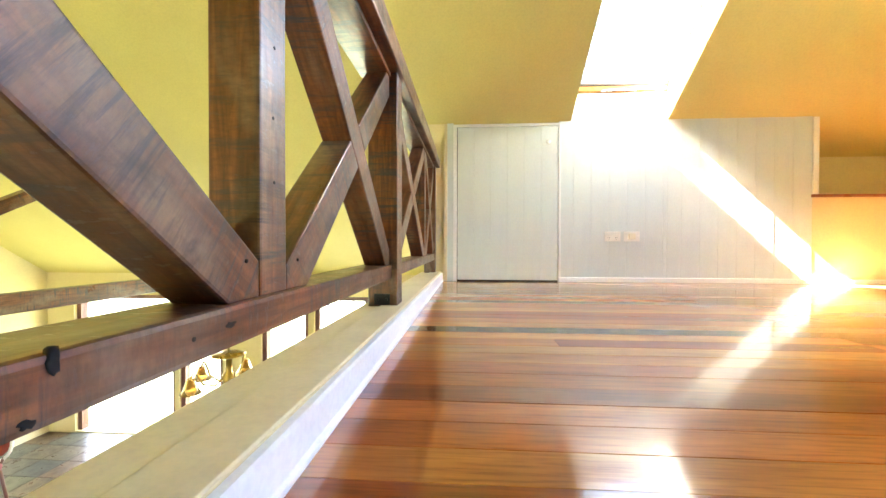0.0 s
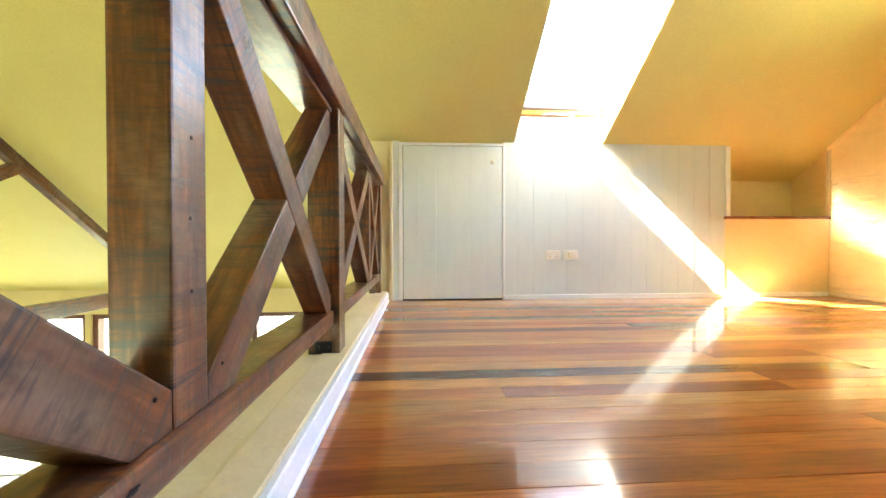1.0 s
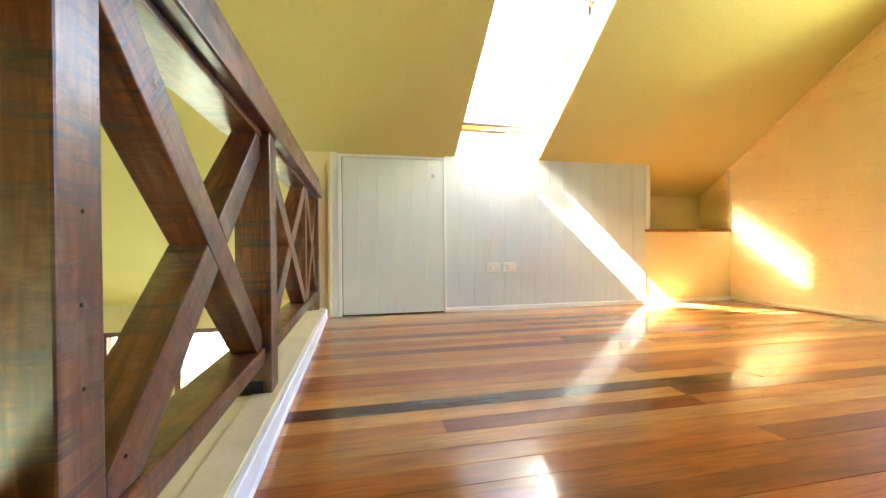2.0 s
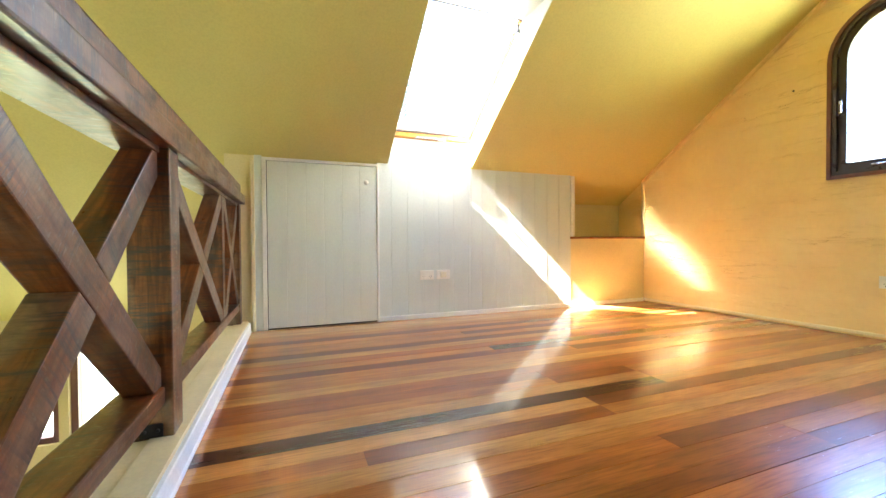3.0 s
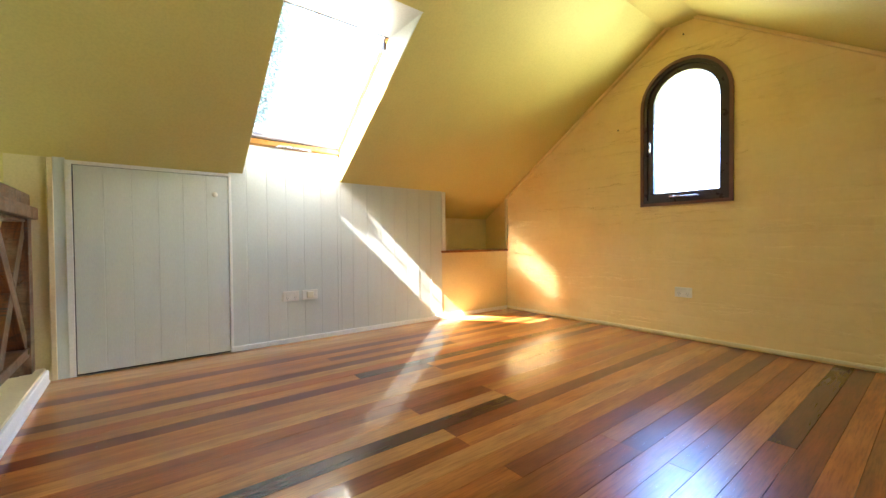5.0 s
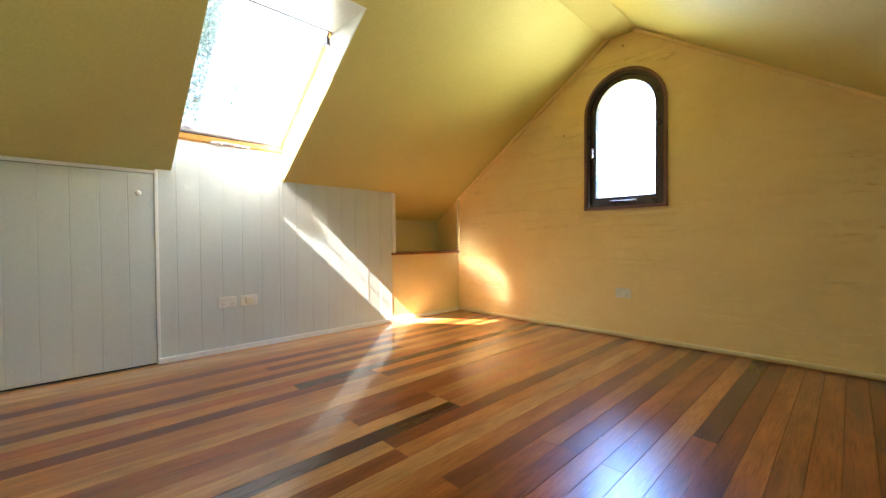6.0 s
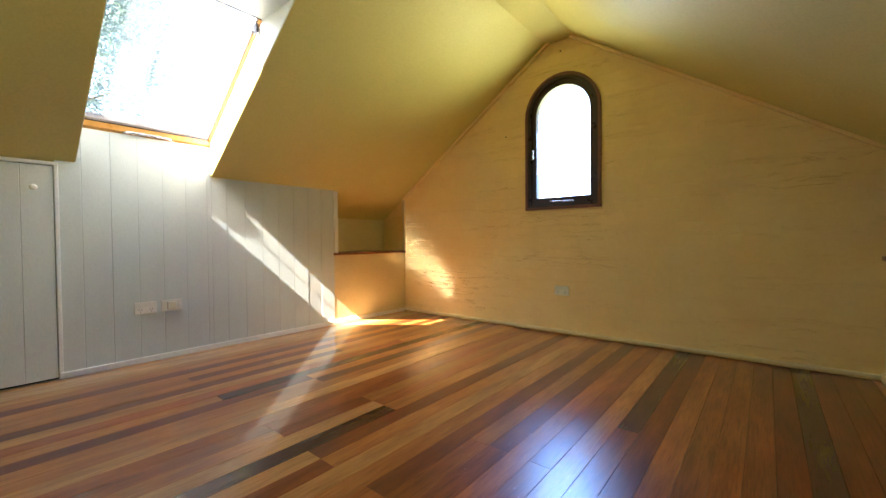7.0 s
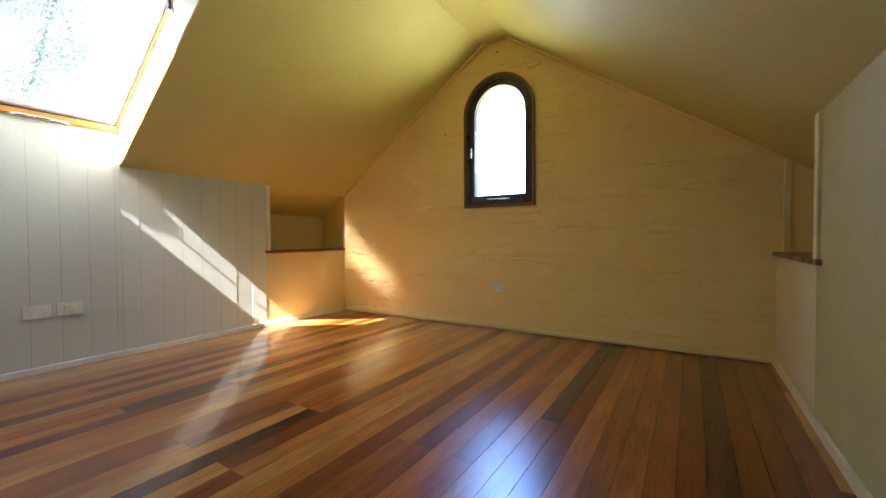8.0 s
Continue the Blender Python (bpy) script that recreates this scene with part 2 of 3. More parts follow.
def ring(outer, inner, axis, lo, hi, closed=True):
    """A frame between two outlines with the same number of points."""
    bm = bmesh.new()

    def place(p, w):
        p = list(p)
        p.insert("xyz".index(axis), w)
        return p
    rows = [[bm.verts.new(place(p, w)) for p in o] for o, w in ((outer, lo), (outer, hi), (inner, hi), (inner, lo))]
    n = len(outer)
    for i in range(n if closed else n - 1):
        j = (i + 1) % n
        for k in range(4):
            r, s = rows[k], rows[(k + 1) % 4]
            bm.faces.new((r[i], r[j], s[j], s[i]))
    if not closed:
        for i in (0, n - 1):
            bm.faces.new([r[i] for r in rows])
    bmesh.ops.recalc_face_normals(bm, faces=bm.faces)
    return bm


def tube(points, radius, sides=8, bm=None):
    """A round bar along a line of points."""
    out = bm or bmesh.new()
    pts = [Vector(p) for p in points]
    loops = []
    for i, p in enumerate(pts):
        way = (pts[min(i + 1, len(pts) - 1)] - pts[max(i - 1, 0)]).normalized()
        q = way.to_track_quat("Z", "Y")
        loops.append([out.verts.new(p + q @ Vector((radius * math.cos(a), radius * math.sin(a), 0))) for a in (2 * math.pi * k / sides for k in range(sides))])
    for a, b in zip(loops, loops[1:]):
        for k in range(sides):
            f = out.faces.new((a[k], a[(k + 1) % sides], b[(k + 1) % sides], b[k]))
            f.smooth = True
    out.faces.new(loops[0][::-1])
    out.faces.new(loops[-1])
    return out


def lathe(profile, m=None, sides=20, bm=None):
    """A turned shape: (radius, height) pairs about z."""
    out = bm or bmesh.new()
    loops = [[out.verts.new((r * math.cos(2 * math.pi * k / sides), r * math.sin(2 * math.pi * k / sides), h)) for k in range(sides)] for r, h in profile]
    for a, b in zip(loops, loops[1:]):
        for k in range(sides):
            f = out.faces.new((a[k], a[(k + 1) % sides], b[(k + 1) % sides], b[k]))
            f.smooth = True
    out.faces.new(loops[0][::-1])
    out.faces.new(loops[-1])
    if m is not None:
        bmesh.ops.transform(out, matrix=m, verts=[v for l in loops for v in l])
    return out


def structure(name, bm, mat, label, category):
    return tagged(mesh_object(name, bm, mat), label, category, kind="structure")


# ---- the shell ----
def ceiling_side(sign):
    """One roof slope's lining, with the skylight's hole on the north side."""
    bm = bmesh.new()
    th = 0.10

    def slab(x0, x1, ya, yb):
        pts = [(ya, roof_z(ya)), (yb, roof_z(yb)), (yb, roof_z(yb) + th), (ya, roof_z(ya) + th)]
        prism(pts, "x", x0, x1, 0, bm)
    if sign > 0:
        slab(XW - 0.2, SX0, YR, YNW + 0.2)
        slab(SX1, XE + 0.2, YR, YNW + 0.2)
        slab(SX0, SX1, YR, SKY_TOP)
        slab(SX0, SX1, YN + 0.02, YNW + 0.2)
    else:
        slab(XW - 0.2, XE + 0.2, YSW - 0.2, YR)
    return bm


SKY_TOP = 2.30
structure("ceiling_north", ceiling_side(1), CEILING, "sloping yellow painted ceiling with a skylight opening", "ceiling")
structure("ceiling_south", ceiling_side(-1), CEILING, "sloping yellow painted ceiling", "ceiling")
# narrow level strip under the ridge
structure("ceiling_ridge", prism([(YR - 0.115, RIDGE - 0.0784), (YR + 0.115, RIDGE - 0.0784), (YR + 0.03, RIDGE + 0.01), (YR - 0.03, RIDGE + 0.01)], "x", XW, XE), CEILING, "narrow level yellow ceiling strip under the ridge", "ceiling")
WY, WW, WZ0, WSP, WR = 1.705, 0.31, 1.00, 1.765, 0.31     # arched window: centre, half width, foot, spring, radius


def arch(half, foot, spring, n=18):
    return [(WY + half, foot), *[(WY + half * math.cos(math.pi * k / n), spring + half * math.sin(math.pi * k / n)) for k in range(n + 1)], (WY - half, foot)]


def wall_with_arch(x0, x1):
    bm = bmesh.new()
    a = arch(WW - 0.01, WZ0 + 0.01, WSP)
    n = len(a)
    for x in (x0, x1):
        half = n // 2
        v = [bm.verts.new((x, *p)) for p in a]
        low_n, low_s = bm.verts.new((x, YNW, ZF)), bm.verts.new((x, YSW, ZF))
        eave_n, eave_s = bm.verts.new((x, YNW, roof_z(YNW) + 0.03)), bm.verts.new((x, YSW, roof_z(YSW) + 0.03))
        top = bm.verts.new((x, YR, RIDGE + 0.03))
        bm.faces.new([low_n, eave_n, top] + v[half::-1])
        bm.faces.new([low_s, eave_s, top] + v[half:])
        bm.faces.new([low_n, v[0], v[-1], low_s])
        if x == x0:
            first = v
    for i in range(n):
        j = (i + 1) % n
        bm.faces.new((first[i], first[j], v[j], v[i]))
    bmesh.ops.recalc_face_normals(bm, faces=bm.faces)
    return bm


wall_east = structure("wall_east", wall_with_arch(XE + 0.004, XE + 0.10), BRICK, "cream painted brick gable wall with an arched window", "wall")
structure("wall_west", prism([(YNW, ZF), (YNW, roof_z(YNW) + 0.03), (YR, RIDGE + 0.03), (YSW, roof_z(YSW) + 0.03), (YSW, ZF)], "x", XW - 0.2, XW), PLASTER, "cream plaster gable wall of the tall room", "wall")


def wall_openings(y0, y1, x0, x1, z0, z1, holes):
    """A straight wall along x with rectangular openings (x0, x1, z0, z1)."""
    bm = bmesh.new()
    xs = sorted({x0, x1, *[h[0] for h in holes], *[h[1] for h in holes]})
    for a, b in zip(xs, xs[1:]):
        cut = [h for h in holes if h[0] <= a and h[1] >= b]
        if not cut:
            box(a, y0, z0, b, y1, z1, 0, bm)
        else:
            if cut[0][2] > z0:
                box(a, y0, z0, b, y1, cut[0][2], 0, bm)
            box(a, y0, cut[0][3], b, y1, z1, 0, bm)
    return bm


HEAD = -0.40
N_HOLES = [(-5.06, -3.62, ZF + 0.02, HEAD), (-3.56, -2.95, ZF + 0.02, HEAD), (-2.42, -1.78, -1.35, HEAD), (-1.70, -0.35, -1.35, HEAD)]
# made-up opening in the unseen south wall, for the fill lamp
S_HOLES = [(-4.6, -1.4, -1.9, HEAD)]
structure("wall_north", wall_openings(YNW, YNW + 0.2, XW - 0.2, XE + 0.2, ZF, roof_z(YNW) + 0.03, N_HOLES), PLASTER, "cream plaster wall with garden doors and windows", "wall")
structure("wall_south", wall_openings(YSW - 0.2, YSW, XW - 0.2, XE + 0.2, ZF, roof_z(YSW) + 0.03, S_HOLES), PLASTER, "unseen cream plaster wall with an added wide window", "wall")
structure("wall_under_loft", box(-0.02, YSW, ZF, 0.10, YNW, -0.26), PLASTER, "cream plaster wall below the loft", "wall")
structure("loft_slab", box(-0.045, YSW, -0.26, XE, YNW, -0.03), CREAM_TRIM, "cream painted edge of the loft floor", "floor structure")

# knee walls: a solid backing, the boards in front of it
structure("wall_knee_north", box(XV + 0.02, YN + 0.014, -0.03, NX - 0.01, YN + 0.09, KNEE + 0.03), PANEL, "backing of the low boarded wall", "wall")
structure("wall_recess_north", box(NX - 0.0395, YN, -0.03, XE, YN + 0.10, 0.63), PLASTER, "cream plaster apron below the corner recess", "wall")
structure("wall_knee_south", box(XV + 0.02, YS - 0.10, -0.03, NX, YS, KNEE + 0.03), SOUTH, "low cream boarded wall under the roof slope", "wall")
structure("wall_recess_south", box(NX, YS - 0.10, -0.03, XE, YS, 0.63), PLASTER, "cream plaster apron below the corner recess", "wall")


def recess(name, y_open, y_back, sign):
    side = prism([(y_open, 0.6), (y_back, 0.6), (y_back, roof_z(y_back) + 0.03), (y_open, roof_z(y_open) + 0.03)], "x", NX - 0.06, NX - 0.008)
    structure(name + "_side", side, PLASTER, "cream side wall of the corner recess", "wall")
    lo, hi = sorted((y_back, y_back + sign * 0.08))
    structure(name + "_back", box(NX - 0.1, lo, 0.5, XE + 0.01, hi, roof_z(y_back) + 0.06), PLASTER, "cream back wall of the corner recess", "wall")


recess("wall_niche_north", YN + 0.095, 3.805, 1)
recess("wall_niche_south", YS - 0.095, -0.372, -1)
structure("sill_north", box(NX - 0.045, YN - 0.018, 0.63, XE - 0.002, 3.80, 0.652, 0.004), SILL, "red-brown stained timber ledge of the corner recess", "sill")
structure("sill_south", box(NX - 0.075, -0.368, 0.63, XE - 0.002, YS + 0.018, 0.652, 0.004), SILL, "red-brown stained timber ledge of the corner recess", "sill")
structure("recess_trim_north", box(NX - 0.04, YN - 0.012, 0.652, NX, YN + 0.02, KNEE - 0.004, 0.003), TRIM, "white painted corner bead of the recess", "trim")
structure("recess_trim_south", box(NX - 0.05, YS - 0.02, 0.652, NX, YS + 0.012, KNEE - 0.004, 0.003), CREAM_TRIM, "cream painted corner bead of the recess", "trim")
structure("corner_trim_north", box(XE - 0.012, YN - 0.01, 0.652, XE + 0.003, YN + 0.02, KNEE - 0.006, 0.003), CREAM_TRIM, "cream painted bead where brick meets the recess", "trim")
structure("corner_trim_south", box(XE - 0.012, YS - 0.06, 0.652, XE + 0.003, YS - 0.03, KNEE - 0.03, 0.003), CREAM_TRIM, "cream painted bead where brick meets the recess", "trim")

# skirting
structure("baseboard_north", box(0.998, YN - 0.014, 0.0, XE - 0.014, YN - 0.001, 0.036, 0.004), TRIM, "slim white skirting bead along the boarded wall", "baseboard")
structure("baseboard_east", box(XE - 0.014, YS + 0.014, 0.014, XE - 0.001, YN - 0.014, 0.034, 0.005), BEAD, "slim cream skirting bead along the brick wall", "baseboard")
structure("baseboard_south", box(XV, YS + 0.001, 0.0, XE - 0.014, YS + 0.016, 0.045, 0.004), CREAM_TRIM, "slim cream skirting along the low wall", "baseboard")
rake = bmesh.new()
for s in (1, -1):
    ya, yb = (YR, YN) if s > 0 else (YS, YR)
    prism([(ya, roof_z(ya) - 0.001), (yb, roof_z(yb) - 0.001), (yb, roof_z(yb) - 0.024), (ya, roof_z(ya) - 0.024)], "x", XE - 0.028, XE + 0.003, 0, rake)
structure("trim_rake", rake, BRICK, "cream cover strip where ceiling meets brick", "trim")

# the ledge at the loft's open edge
ledge = structure("ledge", box(-0.05, YS, -0.03, 0.106, YN + 0.03, 0.068, 0.004), CREAM_TRIM, "cream painted timber ledge under the balustrade", "ledge")
structure("ledge_board", box(0.022, YS + 0.004, 0.066, 0.103, YN + 0.02, 0.0725, 0.002), CREAM_TRIM, "cream painted upper board of the ledge", "ledge")
structure("trim_ledge", prism([(0.1065, -0.01), (0.124, -0.01), (0.124, 0.008), (0.1195, 0.013), (0.1195, 0.060), (0.1165, 0.0655), (0.1065, 0.0665)], "y", YS + 0.02, YN - 0.015), TRIM, "white skirting along the ledge", "trim")

# ---- boarded wall, low door ----
def vee_board(w, h, d=0.014, v=0.0018):
    """One upright lining board with chamfered long edges, front towards -y."""
    return prism([(0.0001, 0.0), (0.0001, -d + v), (v, -d), (w - v, -d), (w - 0.0001, -d + v), (w - 0.0001, 0.0)], "z", 0, h)


def lining(name, w, h, parent, at, warp=0.6, mat=PANEL, data={}):
    key = (round(w, 4), round(h, 4), mat.name)
    if key not in data:
        ob = mesh_object(name, vee_board(w, h), mat, parent)
        data[key] = ob.data
    else:
        ob = new(name, data[key])
        ob.parent = parent
    ob.matrix_local = pose(*at, 0, 0, WARP.uniform(-warp, warp))
    return ob


WARP = random.Random(8)
panelling = thing("wall_lining", (0, 0, 0), "white painted vee-jointed vertical boards", "wall lining", kind="structure")
BW = 0.1306
lining("board", 0.110, KNEE + 0.02, panelling, (0.998, YN + 0.0135, 0))
x = 1.108
while x < NX - 0.03:
    w = min(BW, NX - 0.04 - x)
    top = 1.43 if SX0 - 0.06 < x < SX1 - 0.02 else KNEE + 0.02
    if x < SX0 < x + w or x < SX1 < x + w:
        edge = SX0 if x < SX0 < x + w else SX1
        lining("board", edge - x, KNEE + 0.02 if edge == SX0 else 1.43, panelling, (x, YN + 0.0135, 0))
        lining("board", x + w - edge, 1.43 if edge == SX0 else KNEE + 0.02, panelling, (edge, YN + 0.0135, 0))
    else:
        lining("board", w, top, panelling, (x, YN + 0.0135, 0))
    x += BW
lining("board", 0.05, KNEE + 0.02, panelling, (0.150, YN + 0.0135, 0))

door = thing("door_1", (0.228, YN, 0), "white boarded low cupboard door, shut, with a round white knob", "door", kind="structure")
for i in range(6):
    lining("door_board", 0.1270, 1.170, door, (0.003 + i * 0.1270, 0.012, 0.012), 0.15)
# dark sheet stands in for shade in the narrow gap round the door
part("rebate", box(-0.002, 0.0122, 0.0, 0.768, 0.0137, 1.187), GAP, door, "dark sheet as the shade in the gap round the door")
knob = part("knob", lathe([(0.006, 0), (0.006, 0.012), (0.012, 0.015), (0.0165, 0.022), (0.016, 0.030), (0.009, 0.035), (0.001, 0.036)], pose(0.686, -0.002, 1.058, 90, 0, 0)), WHITE, door, "round white knob")
part("architrave", box(-0.030, -0.006, 0.0, -0.002, 0.012, 1.20, 0.003), TRIM, door, "white side trim")
part("architrave", box(0.768, -0.006, 0.0, 0.786, 0.012, 1.20, 0.003), TRIM, door, "white side trim")
part("architrave", box(-0.030, -0.007, 1.186, 0.786, 0.012, 1.206, 0.003), TRIM, door, "white head trim")
structure("trim_corner", box(0.128, YN - 0.01, 0.0, 0.152, YN + 0.012, KNEE - 0.004, 0.003), CREAM_TRIM, "cream upright trim at the end of the boarded wall", "trim")
structure("wall_end", prism([(YN + 0.004, -0.03), (YN + 0.33, -0.03), (YN + 0.33, roof_z(YN + 0.33) + 0.02), (YN + 0.004, KNEE + 0.02)], "x", -0.03, 0.13), PLASTER, "cream end of the low wall at the tall room", "wall")


# ---- sockets ----
def socket(at, rz, n, label):
    """A white wall plate, 0.116 by 0.072, with outlets and switches."""
    ob = thing("power_socket", at, label, "power socket", "wall sockets")
    ob.matrix_world = pose(*at, 0, 0, rz)
    part("plate", box(-0.058, -0.010, -0.037, 0.058, -0.002, 0.037, 0.003), WHITE, ob)
    # dark sheet that imitates the shadow line at the plate's edge
    part("back_box", box(-0.0545, -0.003, -0.0335, 0.0545, 0.0015, 0.0335), GAP, ob, "dark sheet as the shade behind the plate")
    if n == 2:
        for dx in (-0.028, 0.028):
            part("switch", box(dx - 0.006, -0.0135, 0.008, dx + 0.006, -0.010, 0.022, 0.0015), WHITE, ob)
            for k, (sx, sz, a) in enumerate(((-0.007, -0.010, 30), (0.007, -0.010, -30), (0, -0.022, 0))):
                part("slot", box(-0.0011, -0.0108, -0.004, 0.0011, -0.0098, 0.004, 0, None, pose(dx + sx, 0, sz, 0, a, 0)), GAP, ob)
    else:
        part("socket_insert", box(-0.026, -0.026, -0.022, 0.022, -0.010, 0.024, 0.003), CREAM_PLASTIC, ob, "raised cream insert")
        part("switch", box(0.036, -0.0135, -0.008, 0.048, -0.010, 0.008, 0.0015), WHITE, ob)
    return ob


for ny, nz in ((1.708, 2.246), (2.205, 1.655)):
    nail = tagged(mesh_object("wall_nail", lathe([(0.004, 0.0), (0.0045, 0.008), (0.006, 0.009), (0.001, 0.011)], pose(0, 0, 0, 0, -90, 0), 8), STEEL), "small dark nail in the brick wall", "nail", "wall nails")
    nail.location = (XE + 0.001, ny, nz)
socket((1.395, YN, 0.345), 0, 2, "white double power socket on the boarded wall")
socket((1.535, YN, 0.345), 0, 1, "white plate with a raised telephone or aerial insert")
socket((XE - 0.002, 1.702, 0.347), -90, 2, "white double power socket on the brick wall")

# ---- skylight ----
GLS, GY0, GZ0, GTOP = 0.72, 3.495, 1.44, 2.655             # the glazing: rise, foot, its height, top


def glaze(y, up=0.0):
    """Height of the glazing plane at y."""
    return GZ0 + GLS * (GY0 - y) + up


skylight = thing("window_1", (0, 0, 0), "roof window with an oiled pine frame in a white shaft", "skylight", kind="structure")
SHAFT = [(YN + 0.012, KNEE + 0.004), (YN + 0.012, glaze(YN) + 0.06), (GTOP - 0.05, glaze(GTOP - 0.05) + 0.06), (SKY_TOP, roof_z(SKY_TOP) + 0.03), (SKY_TOP, roof_z(SKY_TOP) + 0.005)]
for xa in (SX0 - 0.026, SX1 - 0.004):
    part("reveal", prism(SHAFT, "x", xa, xa + 0.03), TRIM, skylight, "white shaft side")
part("reveal", prism([(SKY_TOP, roof_z(SKY_TOP) - 0.001), (GTOP + 0.01, glaze(GTOP) - 0.022), (GTOP + 0.01, glaze(GTOP) + 0.05), (SKY_TOP - 0.1, roof_z(SKY_TOP - 0.1) + 0.12)], "x", SX0, SX1), TRIM, skylight, "white shaft head")
part("reveal", box(SX0, YN + 0.0145, 1.1, SX1, YN + 0.06, 1.45), TRIM, skylight, "white shaft foot")


def sash_bar(ya, yb, x0, x1, lo, hi):
    return prism([(ya, glaze(ya, lo)), (yb, glaze(yb, lo)), (yb, glaze(yb, hi)), (ya, glaze(ya, hi))], "x", x0, x1, 0.003)


IX0, IX1 = SX0 + 0.0045, SX1 - 0.0045
part("frame", sash_bar(YN + 0.012, YN - 0.018, IX0, IX1, -0.035, 0.03), PINE, skylight, "orange oiled pine bottom rail")
part("frame", sash_bar(GTOP + 0.022, GTOP, IX0, IX1, -0.008, 0.03), FRAME, skylight, "dark top rail")
for xa, xb in ((IX0, IX0 + 0.03), (IX1 - 0.014, IX1)):
    part("frame", sash_bar(YN - 0.019, GTOP + 0.023, xa, xb, -0.012, 0.03), PINE, skylight, "orange oiled pine side rail")
SASH = plain("grey_sash_edge", (0.42, 0.39, 0.38), 0.35)
part("gasket", sash_bar(YN - 0.0185, YN - 0.0215, IX0 + 0.031, IX1 - 0.015, -0.004, 0.03), FRAME, skylight, "dark seal line")
part("sash", sash_bar(YN - 0.022, YN - 0.034, IX0 + 0.031, IX1 - 0.027, 0.0, 0.03), SASH, skylight, "pale grey lower sash edge")
part("sash", sash_bar(YN - 0.022, GTOP + 0.024, IX1 - 0.026, IX1 - 0.015, 0.0, 0.03), SASH, skylight, "pale grey sash edge")
pane = part("pane", sash_bar(YN - 0.02, GTOP + 0.02, IX0 + 0.02, IX1 - 0.01, 0.012, 0.018), VEILED, skylight)
pane.visible_shadow = False
# unseen upstand, its height set to trim the sun strip's lower edge
part("flashing", prism([(YN + 0.10, glaze(YN + 0.10) - 0.08), (YN + 0.10, glaze(YN + 0.10) + 0.16), (GTOP - 0.1, glaze(GTOP - 0.1) + 0.16), (GTOP - 0.1, glaze(GTOP - 0.1) - 0.08)], "x", SX0 - 0.06, SX0 - 0.028), STEEL, skylight, "unseen grey upstand added to cut the sunlight")
handle = tube([(1.30, YN - 0.012, 1.43), (1.34, YN - 0.030, 1.43), (1.44, YN - 0.032, 1.43), (1.53, YN - 0.030, 1.428), (1.56, YN - 0.012, 1.428)], 0.008)
part("handle", handle, METAL, skylight, "bright metal ventilation bar")
# bar added outside so that its shadow splits the sun strip lengthwise
part("screen_bar", sash_bar(YN + 0.03, GTOP, 1.344, 1.352, 0.034, 0.044), SASH, skylight, "thin outer bar added over the glass for its shadow line")
part("hinge", box(IX1 - 0.03, GTOP + 0.03, glaze(GTOP + 0.06) - 0.05, IX1 - 0.015, GTOP + 0.07, glaze(GTOP + 0.06) + 0.0, 0.003), STEEL, skylight, "dark pivot hinge")

# ---- arched window ----
window = thing("window_2", (XE, WY, WZ0), "dark brown arched casement window, shut", "window", kind="structure")
def off(points):
    return [(y - WY, z - WZ0) for y, z in points]


part("casing", ring(off(arch(WW, WZ0, WSP)), off(arch(WW - 0.022, WZ0 + 0.022, WSP)), "x", -0.016, 0.02), FRAME_EDGE, window, "red-brown outer edge")
part("frame", ring(off(arch(WW - 0.021, WZ0 + 0.021, WSP)), off(arch(WW - 0.046, WZ0 + 0.046, WSP)), "x", -0.006, 0.10), FRAME, window, "dark brown frame")
part("sash", ring(off(arch(WW - 0.0455, WZ0 + 0.0455, WSP)), off(arch(WW - 0.088, WZ0 + 0.098, WSP)), "x", 0.016, 0.06), FRAME, window, "dark brown sash")
pane = part("pane", prism(off(arch(WW - 0.087, WZ0 + 0.097, WSP)), "x", 0.034, 0.039), GLASS, window)
pane.visible_shadow = False
part("latch", box(-0.012, 0.236, 0.42, 0.004, 0.252, 0.50, 0.003), METAL, window, "bright metal latch plate")
part("latch", tube([(-0.012, 0.244, 0.49), (-0.028, 0.240, 0.485), (-0.032, 0.236, 0.455), (-0.02, 0.240, 0.43)], 0.005), METAL, window, "bright metal latch lever")
part("stay", tube([(-0.006, 0.10, 0.066), (-0.016, 0.085, 0.064), (-0.016, -0.09, 0.060), (-0.006, -0.105, 0.060)], 0.006), METAL, window, "bright metal casement stay")

# ---- balustrade ----
rail = thing("balustrade", (0, 0, 0), "reused hardwood balustrade with crossed braces", "balustrade")
BZ0, BZ1, TZ0 = 0.165, 0.213, 0.856
FX, BX = 0.054, -0.018


def beam(name, x0, y0, z0, x1, y1, z1, mat, edge=0.004, label=""):
    c = Vector(((x0 + x1) / 2, (y0 + y1) / 2, (z0 + z1) / 2))
    ob = part(name, box(x0 - c.x, y0 - c.y, z0 - c.z, x1 - c.x, y1 - c.y, z1 - c.z, edge), mat, rail, label)
    ob.location = c
    return ob


P2 = (1.772, 1.868)
beam("post", BX, 0.937, BZ1, FX, 1.011, TZ0, TIMBER_Z)
beam("main_post", -0.022, P2[0], 0.068, 0.080, P2[1], 0.872, TIMBER_Z)
beam("post", BX, 2.796, BZ1, FX, 2.868, TZ0, TIMBER_Z)
beam("main_post", -0.022, YS + 0.002, 0.068, 0.078, 0.055, 0.872, TIMBER_Z)
beam("end_post", BX, 3.385, 0.068, 0.066, YN + 0.003, 0.872, TIMBER_Z)
